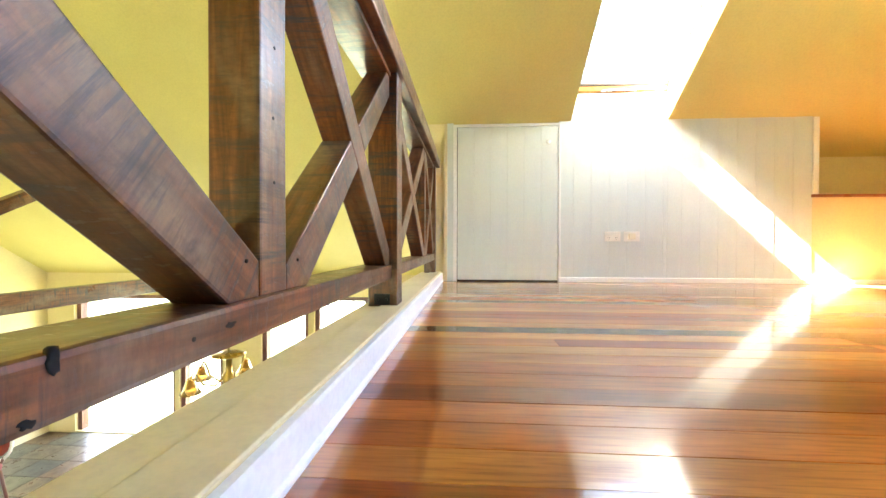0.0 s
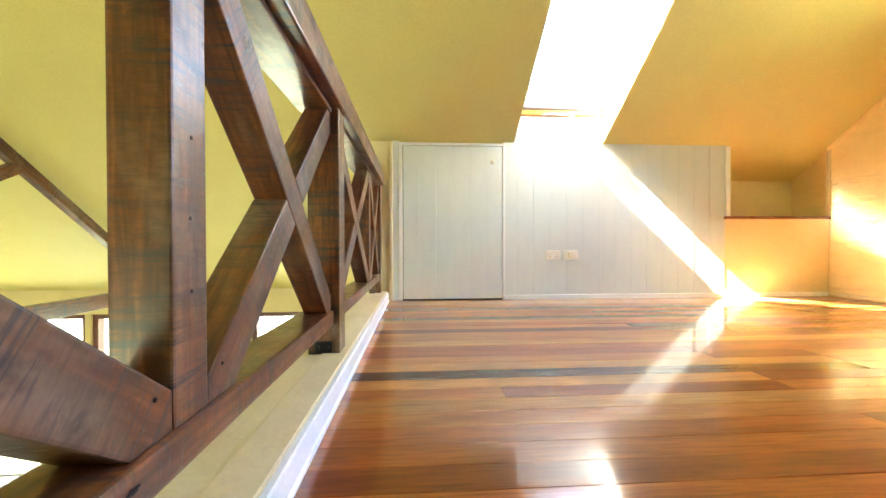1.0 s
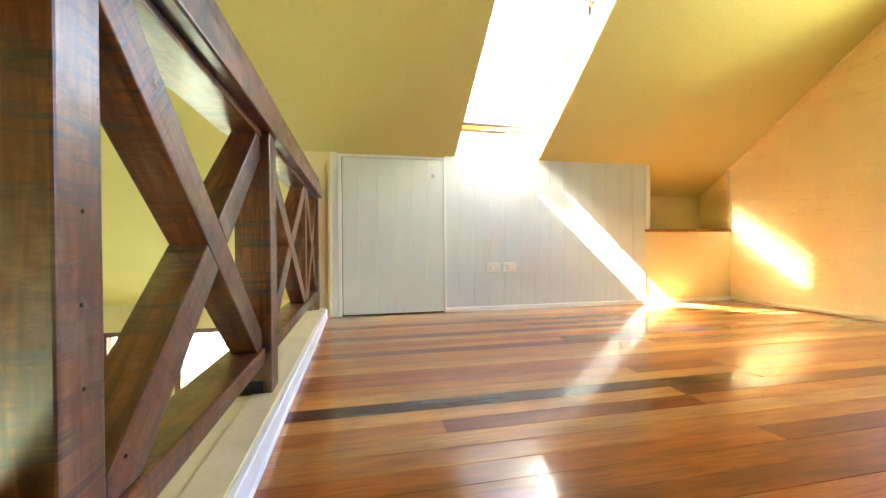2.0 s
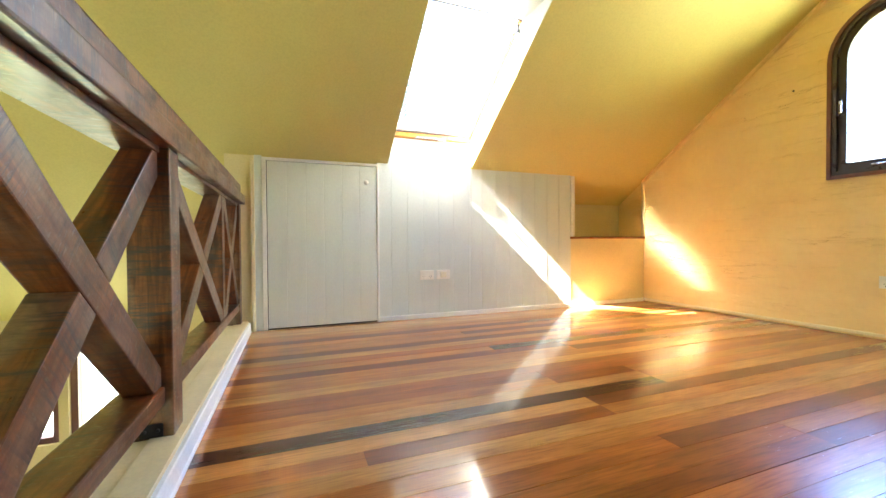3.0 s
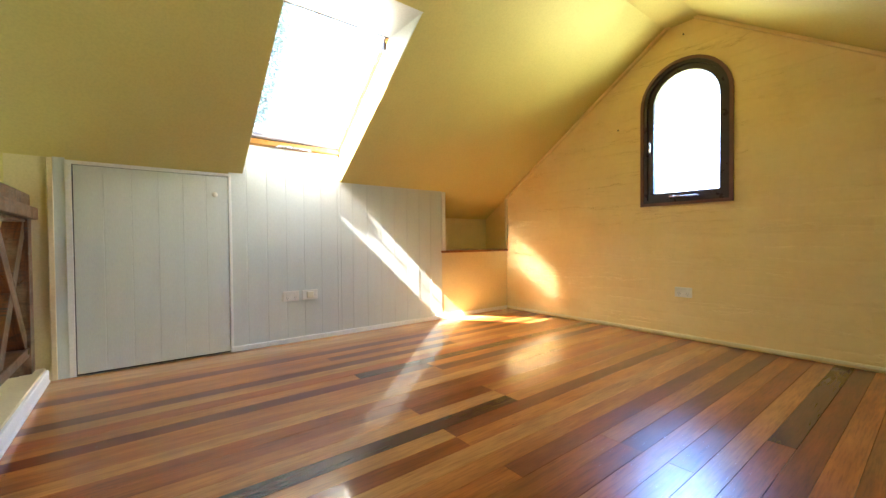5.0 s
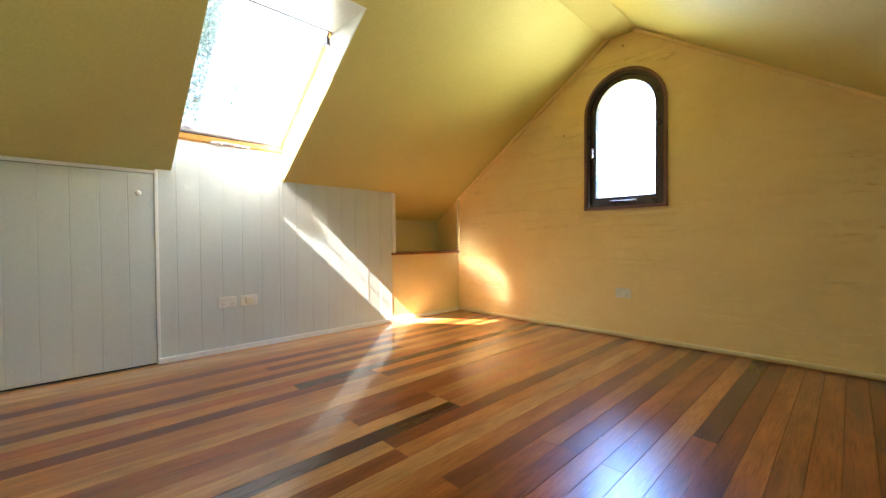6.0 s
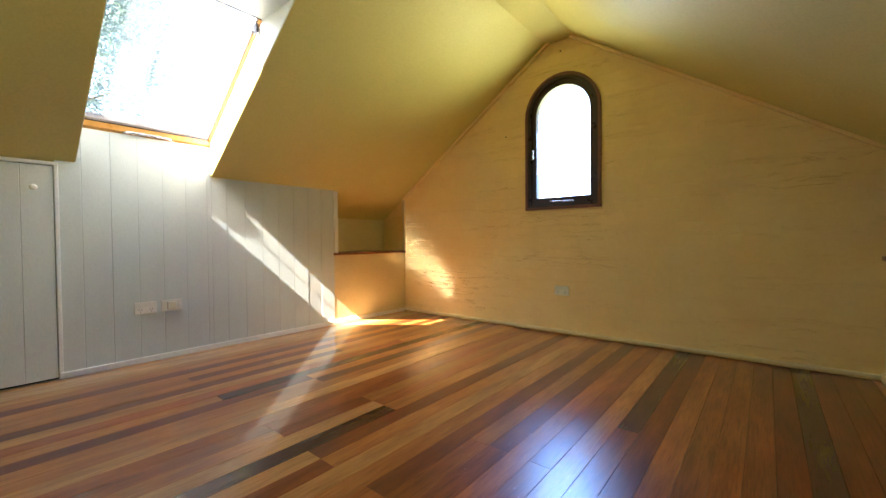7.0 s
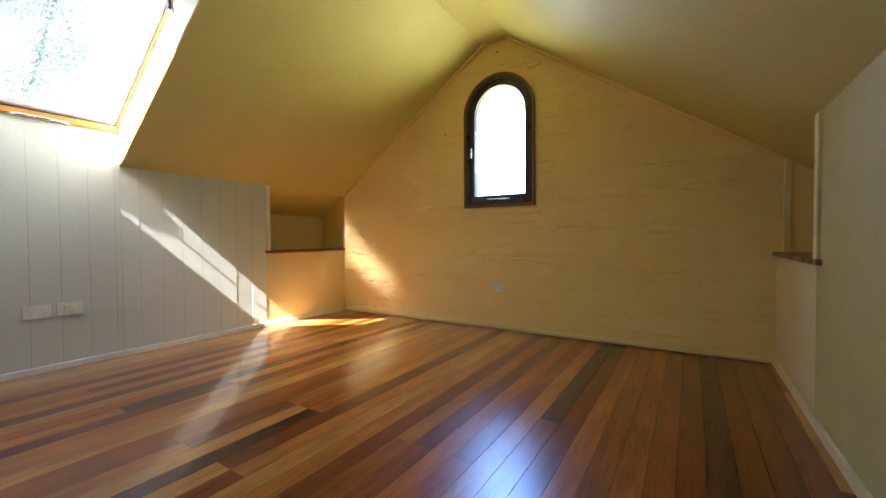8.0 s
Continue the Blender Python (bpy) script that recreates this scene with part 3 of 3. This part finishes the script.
for a, b in ((0.055, P2[0]), (P2[1], 3.385)):
    beam("bottom_rail", -0.04, a, BZ0, 0.062, b, BZ1, TIMBER_Y, 0.006)
    beam("top_rail", -0.045, a, TZ0, 0.058, b, 0.872, TIMBER_Y, 0.003)
beam("handrail", -0.05, YS + 0.002, 0.873, 0.094, YN - 0.004, 0.934, TIMBER_Y, 0.006)
beam("handrail_cap", -0.045, YS + 0.002, 0.935, 0.080, 3.37, 0.995, TIMBER_Y, 0.008)


def brace(ya, yb, rising, half=None):
    """A diagonal between two posts; the second of a pair is cut at the crossing."""
    w = 0.078
    dy, dz = yb - ya, TZ0 - BZ1
    L = math.hypot(dy, dz)
    ang = math.atan2(dz, dy)
    e = w / 2 / math.sin(ang)
    e2 = w / 2 / math.cos(ang)
    if rising:
        pts = [(ya, BZ1), (ya + e * 1.3, BZ1), (yb, TZ0 - e2 * 1.3), (yb, TZ0), (yb - e * 0.65, TZ0), (ya, BZ1 + e2 * 0.75)]
    else:
        pts = [(ya, TZ0), (ya, TZ0 - e2), (yb - e, BZ1), (yb, BZ1), (yb, BZ1 + e2), (ya + e, TZ0)]
    cy, cz = (ya + yb) / 2, (BZ1 + TZ0) / 2
    pts = [(p[0] - cy, p[1] - cz) for p in pts]
    if half:
        d = Vector((dy, dz if rising else -dz)).normalized()
        other = Vector((dy, -dz if rising else dz)).normalized()
        side = Vector((-other.y, other.x))
        if side.dot(d) < 0:
            side = -side
        poly, out = [Vector(p) for p in pts], []
        s = 1 if half > 0 else -1
        for p, q in zip(poly, poly[1:] + poly[:1]):
            fp, fq = s * p.dot(side) - w / 2 - 0.001, s * q.dot(side) - w / 2 - 0.001
            if fp >= 0:
                out.append(p)
            if fp * fq < 0:
                out.append(p + (q - p) * (fp / (fp - fq)))
        pts = [tuple(p) for p in out]
    a = ang if rising else -ang
    turned = [(math.cos(a) * p[0] + math.sin(a) * p[1], -math.sin(a) * p[0] + math.cos(a) * p[1]) for p in pts]
    ob = part("brace", prism(turned, "x", BX - (FX + BX) / 2, FX - (FX + BX) / 2 - 0.001, 0.004), TIMBER_Y, rail)
    ob.matrix_local = pose((FX + BX) / 2, cy, cz, math.degrees(a), 0, 0)
    return ob


for ya, yb in ((0.055, 0.937), (1.011, P2[0]), (P2[1], 2.796), (2.868, 3.385)):
    brace(ya, yb, False)
    brace(ya, yb, True, -1)
    brace(ya, yb, True, 1)
bracket = part("bracket", box(0.0, P2[0] - 0.004, 0.074, 0.055, P2[0] - 0.0005, 0.112, 0.001), STEEL, rail, "black steel angle bracket")
for yy in (0.012, 0.043):
    part("bolt", lathe([(0.005, 0), (0.005, 0.004), (0.001, 0.005)], pose(yy, P2[0] - 0.004, 0.093, 90, 0, 0), 8), STEEL, rail)
random.seed(4)
for px, py, pz in ((FX, 0.905, 0.262), (FX, 1.05, 0.258), (FX, 0.974, 0.37), (FX, 0.976, 0.56), (FX, 0.972, 0.46), (0.062, 0.62, 0.178), (0.062, 0.80, 0.190)):
    part("nail_hole", lathe([(0.0026, -0.002), (0.0026, 0.0008), (0.001, 0.001)], pose(px, py, pz, 0, 90, 0), 8), GAP, rail)

for py, pz, ry, rz_ in ((0.671, 0.205, 0.006, 0.011), (0.655, 0.173, 0.005, 0.0035), (0.86, 0.192, 0.009, 0.004)):
    knot = lathe([(1.0, -0.004), (1.0, 0.0006), (0.7, 0.0012), (0.01, 0.0012)], pose(0, 0, 0, 0, 90, 0), 14)
    lobes = [random.uniform(0.55, 1.2) for _ in range(14)]
    for i, vert in enumerate(knot.verts):
        vert.co.y, vert.co.z = vert.co.y * lobes[i % 14], vert.co.z * lobes[i % 14]
    bmesh.ops.scale(knot, vec=(1, ry, rz_), verts=knot.verts)
    ob = part("knot", knot, GAP, rail, "dark bolt hole and knot")
    ob.location = (0.062, py, pz)

# ---- the tall room ----
XT = -2.62
truss = thing("roof_truss", (XT, YR, -0.03), "dark reused timber roof truss across the tall room", "roof truss")


def truss_bar(name, a, b, w, d):
    va, vb = Vector((0, a[0] - YR, a[1] + 0.03)), Vector((0, b[0] - YR, b[1] + 0.03))
    way = vb - va
    ob = part(name, box(-w / 2, -d / 2, 0, w / 2, d / 2, way.length, 0.004), TIMBER_Z, truss)
    ob.matrix_local = Matrix.Translation(va) @ way.to_track_quat("Z", "X").to_matrix().to_4x4() @ pose(0, 0, 0, 0, 0, 90)
    return ob


truss_bar("tie_beam", (YSW + 0.01, -0.10), (YNW - 0.01, -0.10), 0.09, 0.13)
for s in (1, -1):
    truss_bar("principal_rafter", (YR + s * 0.05, RIDGE - 0.13), (YR + s * 3.5, RIDGE - 0.13 - 3.45 * SLOPE), 0.07, 0.08)
    truss_bar("strut", (YR + s * 0.06, 0.0), (YR + s * 1.86, 1.0), 0.07, 0.08)
truss_bar("king_post", (YR, -0.03), (YR, RIDGE - 0.14), 0.09, 0.09)

floor_low = structure("floor_lower", box(XW - 0.2, YSW - 0.2, ZF - 0.1, XE + 0.2, YNW + 0.2, ZF), SLATE, "dark slate tiled floor of the tall room", "floor")


def glazed(name, hole, wall_y, label, bars):
    """A timber frame with panes in one opening of the tall room's wall."""
    x0, x1, z0, z1 = hole
    ob = thing(name, (x0, wall_y, z0), label, "window", kind="structure")
    w, h, f = x1 - x0, z1 - z0, 0.06
    part("frame", box(0, 0.04, 0, f, 0.14, h, 0.003), FRAME_EDGE, ob)
    part("frame", box(w - f, 0.04, 0, w, 0.14, h, 0.003), FRAME_EDGE, ob)
    part("frame", box(f, 0.04, h - f, w - f, 0.14, h, 0.003), FRAME_EDGE, ob)
    if z0 > ZF + 0.1:
        part("frame", box(f, 0.04, 0, w - f, 0.14, f, 0.003), FRAME_EDGE, ob)
    for k in range(bars):
        xb = f + (w - 2 * f) * (k + 1) / (bars + 1)
        part("mullion", box(xb - 0.02, 0.05, f, xb + 0.02, 0.13, h - f, 0.003), FRAME_EDGE, ob)
    g = part("pane", box(f, 0.085, f, w - f, 0.091, h - f), GLASS, ob)
    g.visible_shadow = False
    return ob


for i, (h, bars) in enumerate(zip(N_HOLES, (0, 0, 0, 1))):
    glazed("window_%d" % (3 + i), h, YNW, "red-brown timber framed window to the garden", bars)
# unseen window that goes with the south fill lamp
glazed("window_7", S_HOLES[0], YSW - 0.2, "unseen wide timber framed window added for the fill light", 3)

AMBER_GLASS, AT, AB = material("amber_glass")
AB.inputs["Base Color"].default_value = (0.85, 0.5, 0.12, 1)
AB.inputs["Transmission Weight"].default_value = 0.7
AB.inputs["Roughness"].default_value = 0.25
CX, CY, CZ = -1.89, 3.9, -0.73
chandelier = thing("chandelier", (CX, CY, CZ), "aged brass chandelier with amber glass bell shades", "chandelier")
part("rod", tube([(0, 0, 0.0), (0, 0, roof_z(CY) - CZ - 0.03)], 0.008), BRASS, chandelier)
part("ceiling_rose", lathe([(0.06, 0.0), (0.05, 0.02), (0.02, 0.05)], Matrix.Translation((0, 0, roof_z(CY) - CZ - 0.05))), BRASS, chandelier)
part("dish", lathe([(0.02, 0.02), (0.11, 0.012), (0.15, 0.0), (0.145, -0.008), (0.08, -0.03), (0.03, -0.05), (0.028, -0.16), (0.06, -0.20), (0.05, -0.26), (0.012, -0.32), (0.004, -0.34)]), BRASS, chandelier, "turned brass dish and stem")
for k in range(5):
    c, sn = math.cos(k * 1.2566 + 0.4), math.sin(k * 1.2566 + 0.4)
    arm = part("arm", tube([(c * r, sn * r, h) for r, h in ((0.03, -0.20), (0.12, -0.26), (0.22, -0.22), (0.27, -0.12), (0.30, -0.10), (0.32, -0.14))], 0.009), BRASS, chandelier)
    part("shade", lathe([(0.025, -0.14), (0.035, -0.16), (0.05, -0.21), (0.085, -0.27), (0.082, -0.27), (0.046, -0.21), (0.02, -0.15)], Matrix.Translation((c * 0.32, sn * 0.32, 0))), AMBER_GLASS, arm, "amber glass bell shade")

picture = thing("framed_picture", (-5.24, YNW - 0.002, -1.0), "small dark framed landscape picture on the plaster wall", "picture")
part("frame", ring([(-0.11, -0.17), (0.11, -0.17), (0.11, 0.17), (-0.11, 0.17)], [(-0.085, -0.145), (0.085, -0.145), (0.085, 0.145), (-0.085, 0.145)], "y", -0.02, 0.0), STEEL, picture)
part("print", box(-0.086, -0.008, -0.146, 0.086, -0.004, 0.0), SLATE, picture, "dark lower half of a landscape")
part("print", box(-0.086, -0.008, 0.0, 0.086, -0.004, 0.146), WHITE, picture, "pale sky of a landscape")

CHAIR_RED = plain("red_seat_cloth", (0.28, 0.05, 0.03), 0.8)
chair = thing("bentwood_chair", (-4.27, 3.72, ZF), "bentwood chair with a round red back pad and pale hoop", "chair")
part("seat", lathe([(0.16, 0.43), (0.20, 0.435), (0.205, 0.455), (0.19, 0.475), (0.05, 0.48), (0.001, 0.48)]), CHAIR_RED, chair)
for lx, ly in ((0.13, 0.13), (-0.13, 0.13), (0.13, -0.13), (-0.13, -0.13)):
    part("leg", tube([(lx, ly, 0.44), (lx * 1.35, ly * 1.35, 0.0)], 0.014), FRAME_EDGE, chair)
hoop = [(0.19 * math.cos(a), 0.19, 0.68 + 0.21 * math.sin(a)) for a in (2 * math.pi * k / 24 for k in range(25))]
part("backrest_hoop", tube(hoop, 0.014), TRIM, chair, "pale bent hoop")
part("back_pad", lathe([(0.165, -0.012), (0.172, 0.0), (0.165, 0.012), (0.02, 0.016)], pose(0, 0.19, 0.68, 90, 0, 0)), CHAIR_RED, chair, "red round back pad")
for lx in (-0.10, 0.10):
    part("back_strut", tube([(lx, 0.16, 0.45), (lx, 0.19, 0.52)], 0.011), FRAME_EDGE, chair)

# ---- outside ----
structure("ground", box(-400, -400, ZF - 0.5, 400, 400, ZF - 0.15), BRUSH, "dry sunlit lawn round the house", "ground")

# leaf colour is paled and blued to stand in for glare haze
LEAF, LT, LB = material("haze_pale_leaves")
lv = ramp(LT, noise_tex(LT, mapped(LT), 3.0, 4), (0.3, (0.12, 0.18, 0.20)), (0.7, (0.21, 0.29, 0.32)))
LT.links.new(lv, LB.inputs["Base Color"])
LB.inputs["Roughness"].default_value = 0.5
BARK = plain("grey_bark", (0.22, 0.18, 0.15), 0.85)


def tree(at, height, spread, leaves, seed):
    """A gum tree: tapered trunk, limbs and a loose crown of long leaves in clumps."""
    rnd = random.Random(seed)
    ob = thing("tree", at, "tall gum tree with a loose open crown in the garden, leaf colour paled for haze", "tree", "garden trees")
    wood = bmesh.new()
    lean = Vector((rnd.uniform(-0.4, 0.4), rnd.uniform(-0.4, 0.4), 0))
    spine = [lean * (k / 6) ** 2 + Vector((0, 0, height * 0.8 * k / 6)) for k in range(7)]
    for k in range(6):
        tube([spine[k], spine[k + 1]], 0.17 * (1 - k / 7.5), 8, wood)
    tips = []
    for k in range(16):
        base = spine[2 + k % 4] + Vector((0, 0, rnd.uniform(0, 0.5)))
        ang = rnd.uniform(0, 2 * math.pi)
        out = Vector((math.cos(ang), math.sin(ang), rnd.uniform(0.2, 0.9))) * spread * rnd.uniform(0.5, 1.0)
        mid = base + out * 0.5 + Vector((0, 0, rnd.uniform(-0.2, 0.3)))
        tube([base, mid, base + out], 0.035, 5, wood)
        tips += [mid, base + out, base + out * 0.8]
    part("trunk", wood, BARK, ob)
    verts, faces = [], []
    clumps = [rnd.choice(tips) + Vector([rnd.gauss(0, 0.45) for _ in range(3)]) for _ in range(leaves // 40)]
    for c in clumps:
        for _ in range(40):
            p = c + Vector([rnd.gauss(0, 0.34) for _ in range(3)])
            q = Euler((rnd.uniform(0, 6.28), rnd.uniform(0, 6.28), rnd.uniform(0, 6.28))).to_matrix()
            n = len(verts)
            for lx, ly in ((0, 0), (0.028, 0.07), (0, 0.17), (-0.028, 0.07)):
                verts.append(p + q @ Vector((lx, ly, 0.012 if ly == 0.07 else 0)))
            faces += [(n, n + 1, n + 2), (n, n + 2, n + 3)]
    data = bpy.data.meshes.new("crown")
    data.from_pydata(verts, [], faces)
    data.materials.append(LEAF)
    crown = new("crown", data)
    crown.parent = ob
    return ob


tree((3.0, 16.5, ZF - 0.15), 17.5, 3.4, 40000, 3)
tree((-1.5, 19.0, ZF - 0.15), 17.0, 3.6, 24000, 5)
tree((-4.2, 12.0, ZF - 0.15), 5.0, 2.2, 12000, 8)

# ---- bricks of the gable ----
def clip(poly, keep):
    """The part of a convex outline on the side where keep(y, z) is positive."""
    out = []
    for p, q in zip(poly, poly[1:] + poly[:1]):
        fp, fq = keep(*p), keep(*q)
        if fp >= 0:
            out.append(p)
        if fp * fq < 0:
            t = fp / (fp - fq)
            out.append((p[0] + (q[0] - p[0]) * t, p[1] + (q[1] - p[1]) * t))
    return out


def brick_mesh(poly, deep=0.00002, soft=0.016):
    """A flat-faced brick front with rounded arrises, facing -x."""
    bm = bmesh.new()
    cy, cz = sum(p[0] for p in poly) / len(poly), sum(p[1] for p in poly) / len(poly)

    def loop(x, inset):
        out = []
        for y, z in poly:
            ky, kz = (max(0.2, 1 - i / max(abs(d), 0.001)) for i, d in ((inset * 0.25, y - cy), (inset, z - cz)))
            out.append(bm.verts.new((x, (y - cy) * ky, (z - cz) * kz)))
        return out
    loops = [loop(0.0006, 0.0), loop(-deep * 0.55, soft * 0.3), loop(-deep, soft)]
    for a, b in zip(loops, loops[1:]):
        for i in range(len(a)):
            bm.faces.new((a[i], a[(i + 1) % len(a)], b[(i + 1) % len(a)], b[i])).smooth = True
    bm.faces.new(loops[-1]).smooth = False
    bmesh.ops.recalc_face_normals(bm, faces=bm.faces)
    return bm, cy, cz


random.seed(21)
COURSE, LONG, JOINT = 0.0862, 0.24, 0.0002
whole = None
for i in range(28):
    z0 = 0.002 + i * COURSE
    z1 = z0 + COURSE - JOINT
    j0 = YS - (0.12 if i % 2 else 0.0) - 0.05
    for j in range(17):
        y0 = max(j0 + j * LONG, YS + 0.002)
        y1 = min(j0 + (j + 1) * LONG - 0.0003, YN - 0.002)
        if y1 - y0 < 0.02:
            continue
        zm = (z0 + z1) / 2
        pieces = [(y0, y1)]
        if z1 > WZ0 - 0.004 and zm < WSP + WR:
            half = WW + 0.001 if zm < WSP else math.sqrt(max(0.0, WR ** 2 - (max(z0, WSP) - WSP) ** 2)) + 0.001
            pieces = [(y0, min(y1, WY - half)), (max(y0, WY + half), y1)]
        for ya, yb in pieces:
            if yb - ya < 0.015:
                continue
            poly = [(ya, z0), (yb, z0), (yb, z1), (ya, z1)]
            poly = clip(poly, lambda y, z: KNEE + SLOPE * (YN - y) - 0.004 - z)
            poly = clip(poly, lambda y, z: KNEE + SLOPE * (y - YS) - 0.004 - z)
            if len(poly) < 3 or max(p[1] for p in poly) - min(p[1] for p in poly) < 0.01:
                continue
            full = len(poly) == 4 and abs(yb - ya - (LONG - 0.0003)) < 1e-6 and abs(poly[2][1] - z1) < 1e-6 and abs(poly[3][1] - z1) < 1e-6
            if full and whole:
                ob = new("brick", whole)
                ob.parent = wall_east
                cy, cz = (ya + yb) / 2, zm
            else:
                bm, cy, cz = brick_mesh(poly)
                ob = mesh_object("brick", bm, BRICK, wall_east)
                if full:
                    whole = ob.data
            ob.matrix_local = pose(XE + 0.0036 + random.uniform(-0.00004, 0.00004), cy, cz, random.gauss(0, 0.05), random.gauss(0, 0.025), random.gauss(0, 0.02))

# ---- loft floor ----
structure("floor", box(0.112, YS - 0.02, -0.03, XE + 0.004, YN + 0.014, -0.012), GAP, "subfloor under the polished boards", "floor")
FLOOR = bpy.data.objects["floor"]
FBW, Y_FIRST = 0.0812, 0.248
AMBER, ORANGE, HONEY, RED, BROWN, DARK = (0.47, 0.165, 0.034), (0.39, 0.108, 0.020), (0.56, 0.245, 0.062), (0.20, 0.036, 0.008), (0.18, 0.043, 0.013), (0.07, 0.018, 0.009)
# russet board tone, and a pale one with direct sunlight put into the colour
RUSSET, SUN_PALE = (0.30, 0.07, 0.014), (0.60, 0.33, 0.13)
JOISTS = (0.58, 1.015, 1.45, 1.888, 2.325, 2.76, 3.2)
# boards that stand out: row -> (end x, tone) from the ledge to the gable
MARKED = {
    -3: ((3.72, RED),), -2: ((3.72, RED),), -1: ((3.72, RED),), 0: ((3.72, DARK),), 1: ((3.72, RED),), 2: ((3.72, RUSSET),), 3: ((3.72, ORANGE),), 4: ((3.72, ORANGE),),
    5: ((3.72, ORANGE),), 6: ((3.72, RED),), 7: ((2.325, RUSSET), (3.72, DARK)), 8: ((3.72, AMBER),), 9: ((1.888, ORANGE), (3.72, RUSSET)), 10: ((3.72, ORANGE),), 11: ((1.888, RUSSET), (3.72, BROWN)),
    12: ((1.888, ORANGE), (3.72, AMBER)), 13: ((1.45, ORANGE), (3.72, BROWN)), 14: ((3.72, AMBER),), 15: ((3.72, HONEY),), 16: ((0.58, AMBER), (1.45, RUSSET), (3.72, AMBER)), 17: ((1.45, HONEY), (3.72, BROWN)),
    18: ((1.888, DARK), (3.72, AMBER)), 19: ((1.888, HONEY), (3.72, ORANGE)), 20: ((1.45, AMBER), (1.888, RUSSET), (3.72, AMBER)), 21: ((1.45, ORANGE), (3.72, RUSSET)), 22: ((3.72, ORANGE),), 24: ((3.72, AMBER),),
    25: ((1.888, AMBER), (3.72, BROWN)), 27: ((1.45, AMBER), (3.72, DARK)), 29: ((3.72, HONEY),), 30: ((2.325, BROWN), (3.72, AMBER)), 31: ((1.888, AMBER), (3.72, HONEY)),
    # rows 37 and 38 carry the sun patch's paleness in their tone
    32: ((1.45, AMBER), (2.325, BROWN), (3.72, RED)), 33: ((3.72, AMBER),), 34: ((3.72, BROWN),), 36: ((3.72, HONEY),), 37: ((3.72, SUN_PALE),), 38: ((3.72, SUN_PALE),), 39: ((3.72, HONEY),),
}
random.seed(11)
shared = {}


def floorboard(a, b, y, w, tone, lift=0.0):
    key = (round(b - a, 3), round(w, 4))
    if key not in shared:
        ob = mesh_object("floorboard", prism([(0.0004, -0.012), (0.0004, -0.0007), (0.0009, 0.0), (w - 0.0009, 0.0), (w - 0.0004, -0.0007), (w - 0.0004, -0.012)], "x", 0.0003, b - a - 0.0003), BOARD, FLOOR)
        shared[key] = ob.data
    else:
        ob = new("floorboard", shared[key])
        ob.parent = FLOOR
    ob.matrix_local = pose(a, y, lift, random.gauss(0, 0.07), random.gauss(0, 0.01), 0)
    k = random.uniform(0.86, 1.14)
    ob.color = (*[c * k for c in tone], 1)


for k in range(-4, 41):
    lo, hi = max(YS, Y_FIRST + k * FBW), min(YN, Y_FIRST + (k + 1) * FBW)
    if hi - lo < 0.006:
        continue
    runs = MARKED.get(k)
    if not runs:
        cuts = sorted(random.sample(JOISTS, random.choice((0, 1, 1, 2)))) + [3.72]
        runs = [(c, random.choices((AMBER, ORANGE, HONEY, RED), (4, 4, 2, 2))[0]) for c in cuts]
    a = 0.112
    for end, tone in runs:
        floorboard(a, min(end, XE + 0.002), lo, hi - lo, tone, random.uniform(-0.0004, 0.0002))
        a = end

# ---- slate tiles of the tall room ----
tile, tt, tb = material("riven_slate_tile")
ti = tt.nodes.new("ShaderNodeObjectInfo")
tone = ramp(tt, ti.outputs["Random"], (0.0, (0.045, 0.05, 0.055)), (0.35, (0.09, 0.09, 0.065)), (0.6, (0.11, 0.066, 0.04)), (0.85, (0.06, 0.075, 0.066)))
fig = noise_tex(tt, mapped(tt, (1, 1, 1), True), 9.0, 6, 0.65)
tt.links.new(mix(tt, tone, ramp(tt, fig, (0.3, (0.6, 0.6, 0.6)), (0.7, (1.25, 1.2, 1.1))), 1.0, "MULTIPLY"), tb.inputs["Base Color"])
tt.links.new(ramp(tt, fig, (0.3, (0.5,) * 3), (0.7, (0.22,) * 3)), tb.inputs["Roughness"])
bump(tt, tb, fig, 0.3, 0.004)
flag = None
for i in range(9):
    for j in range(8):
        if flag is None:
            ob = mesh_object("tile", box(0.004, 0.004, 0, 0.326, 0.326, 0.006, 0.002), tile, floor_low)
            flag = ob.data
        else:
            ob = new("tile", flag)
            ob.parent = floor_low
        ob.location = (XW + 0.02 + i * 0.33, YNW - 0.01 - (j + 1) * 0.33, ZF + random.uniform(-0.001, 0.001))
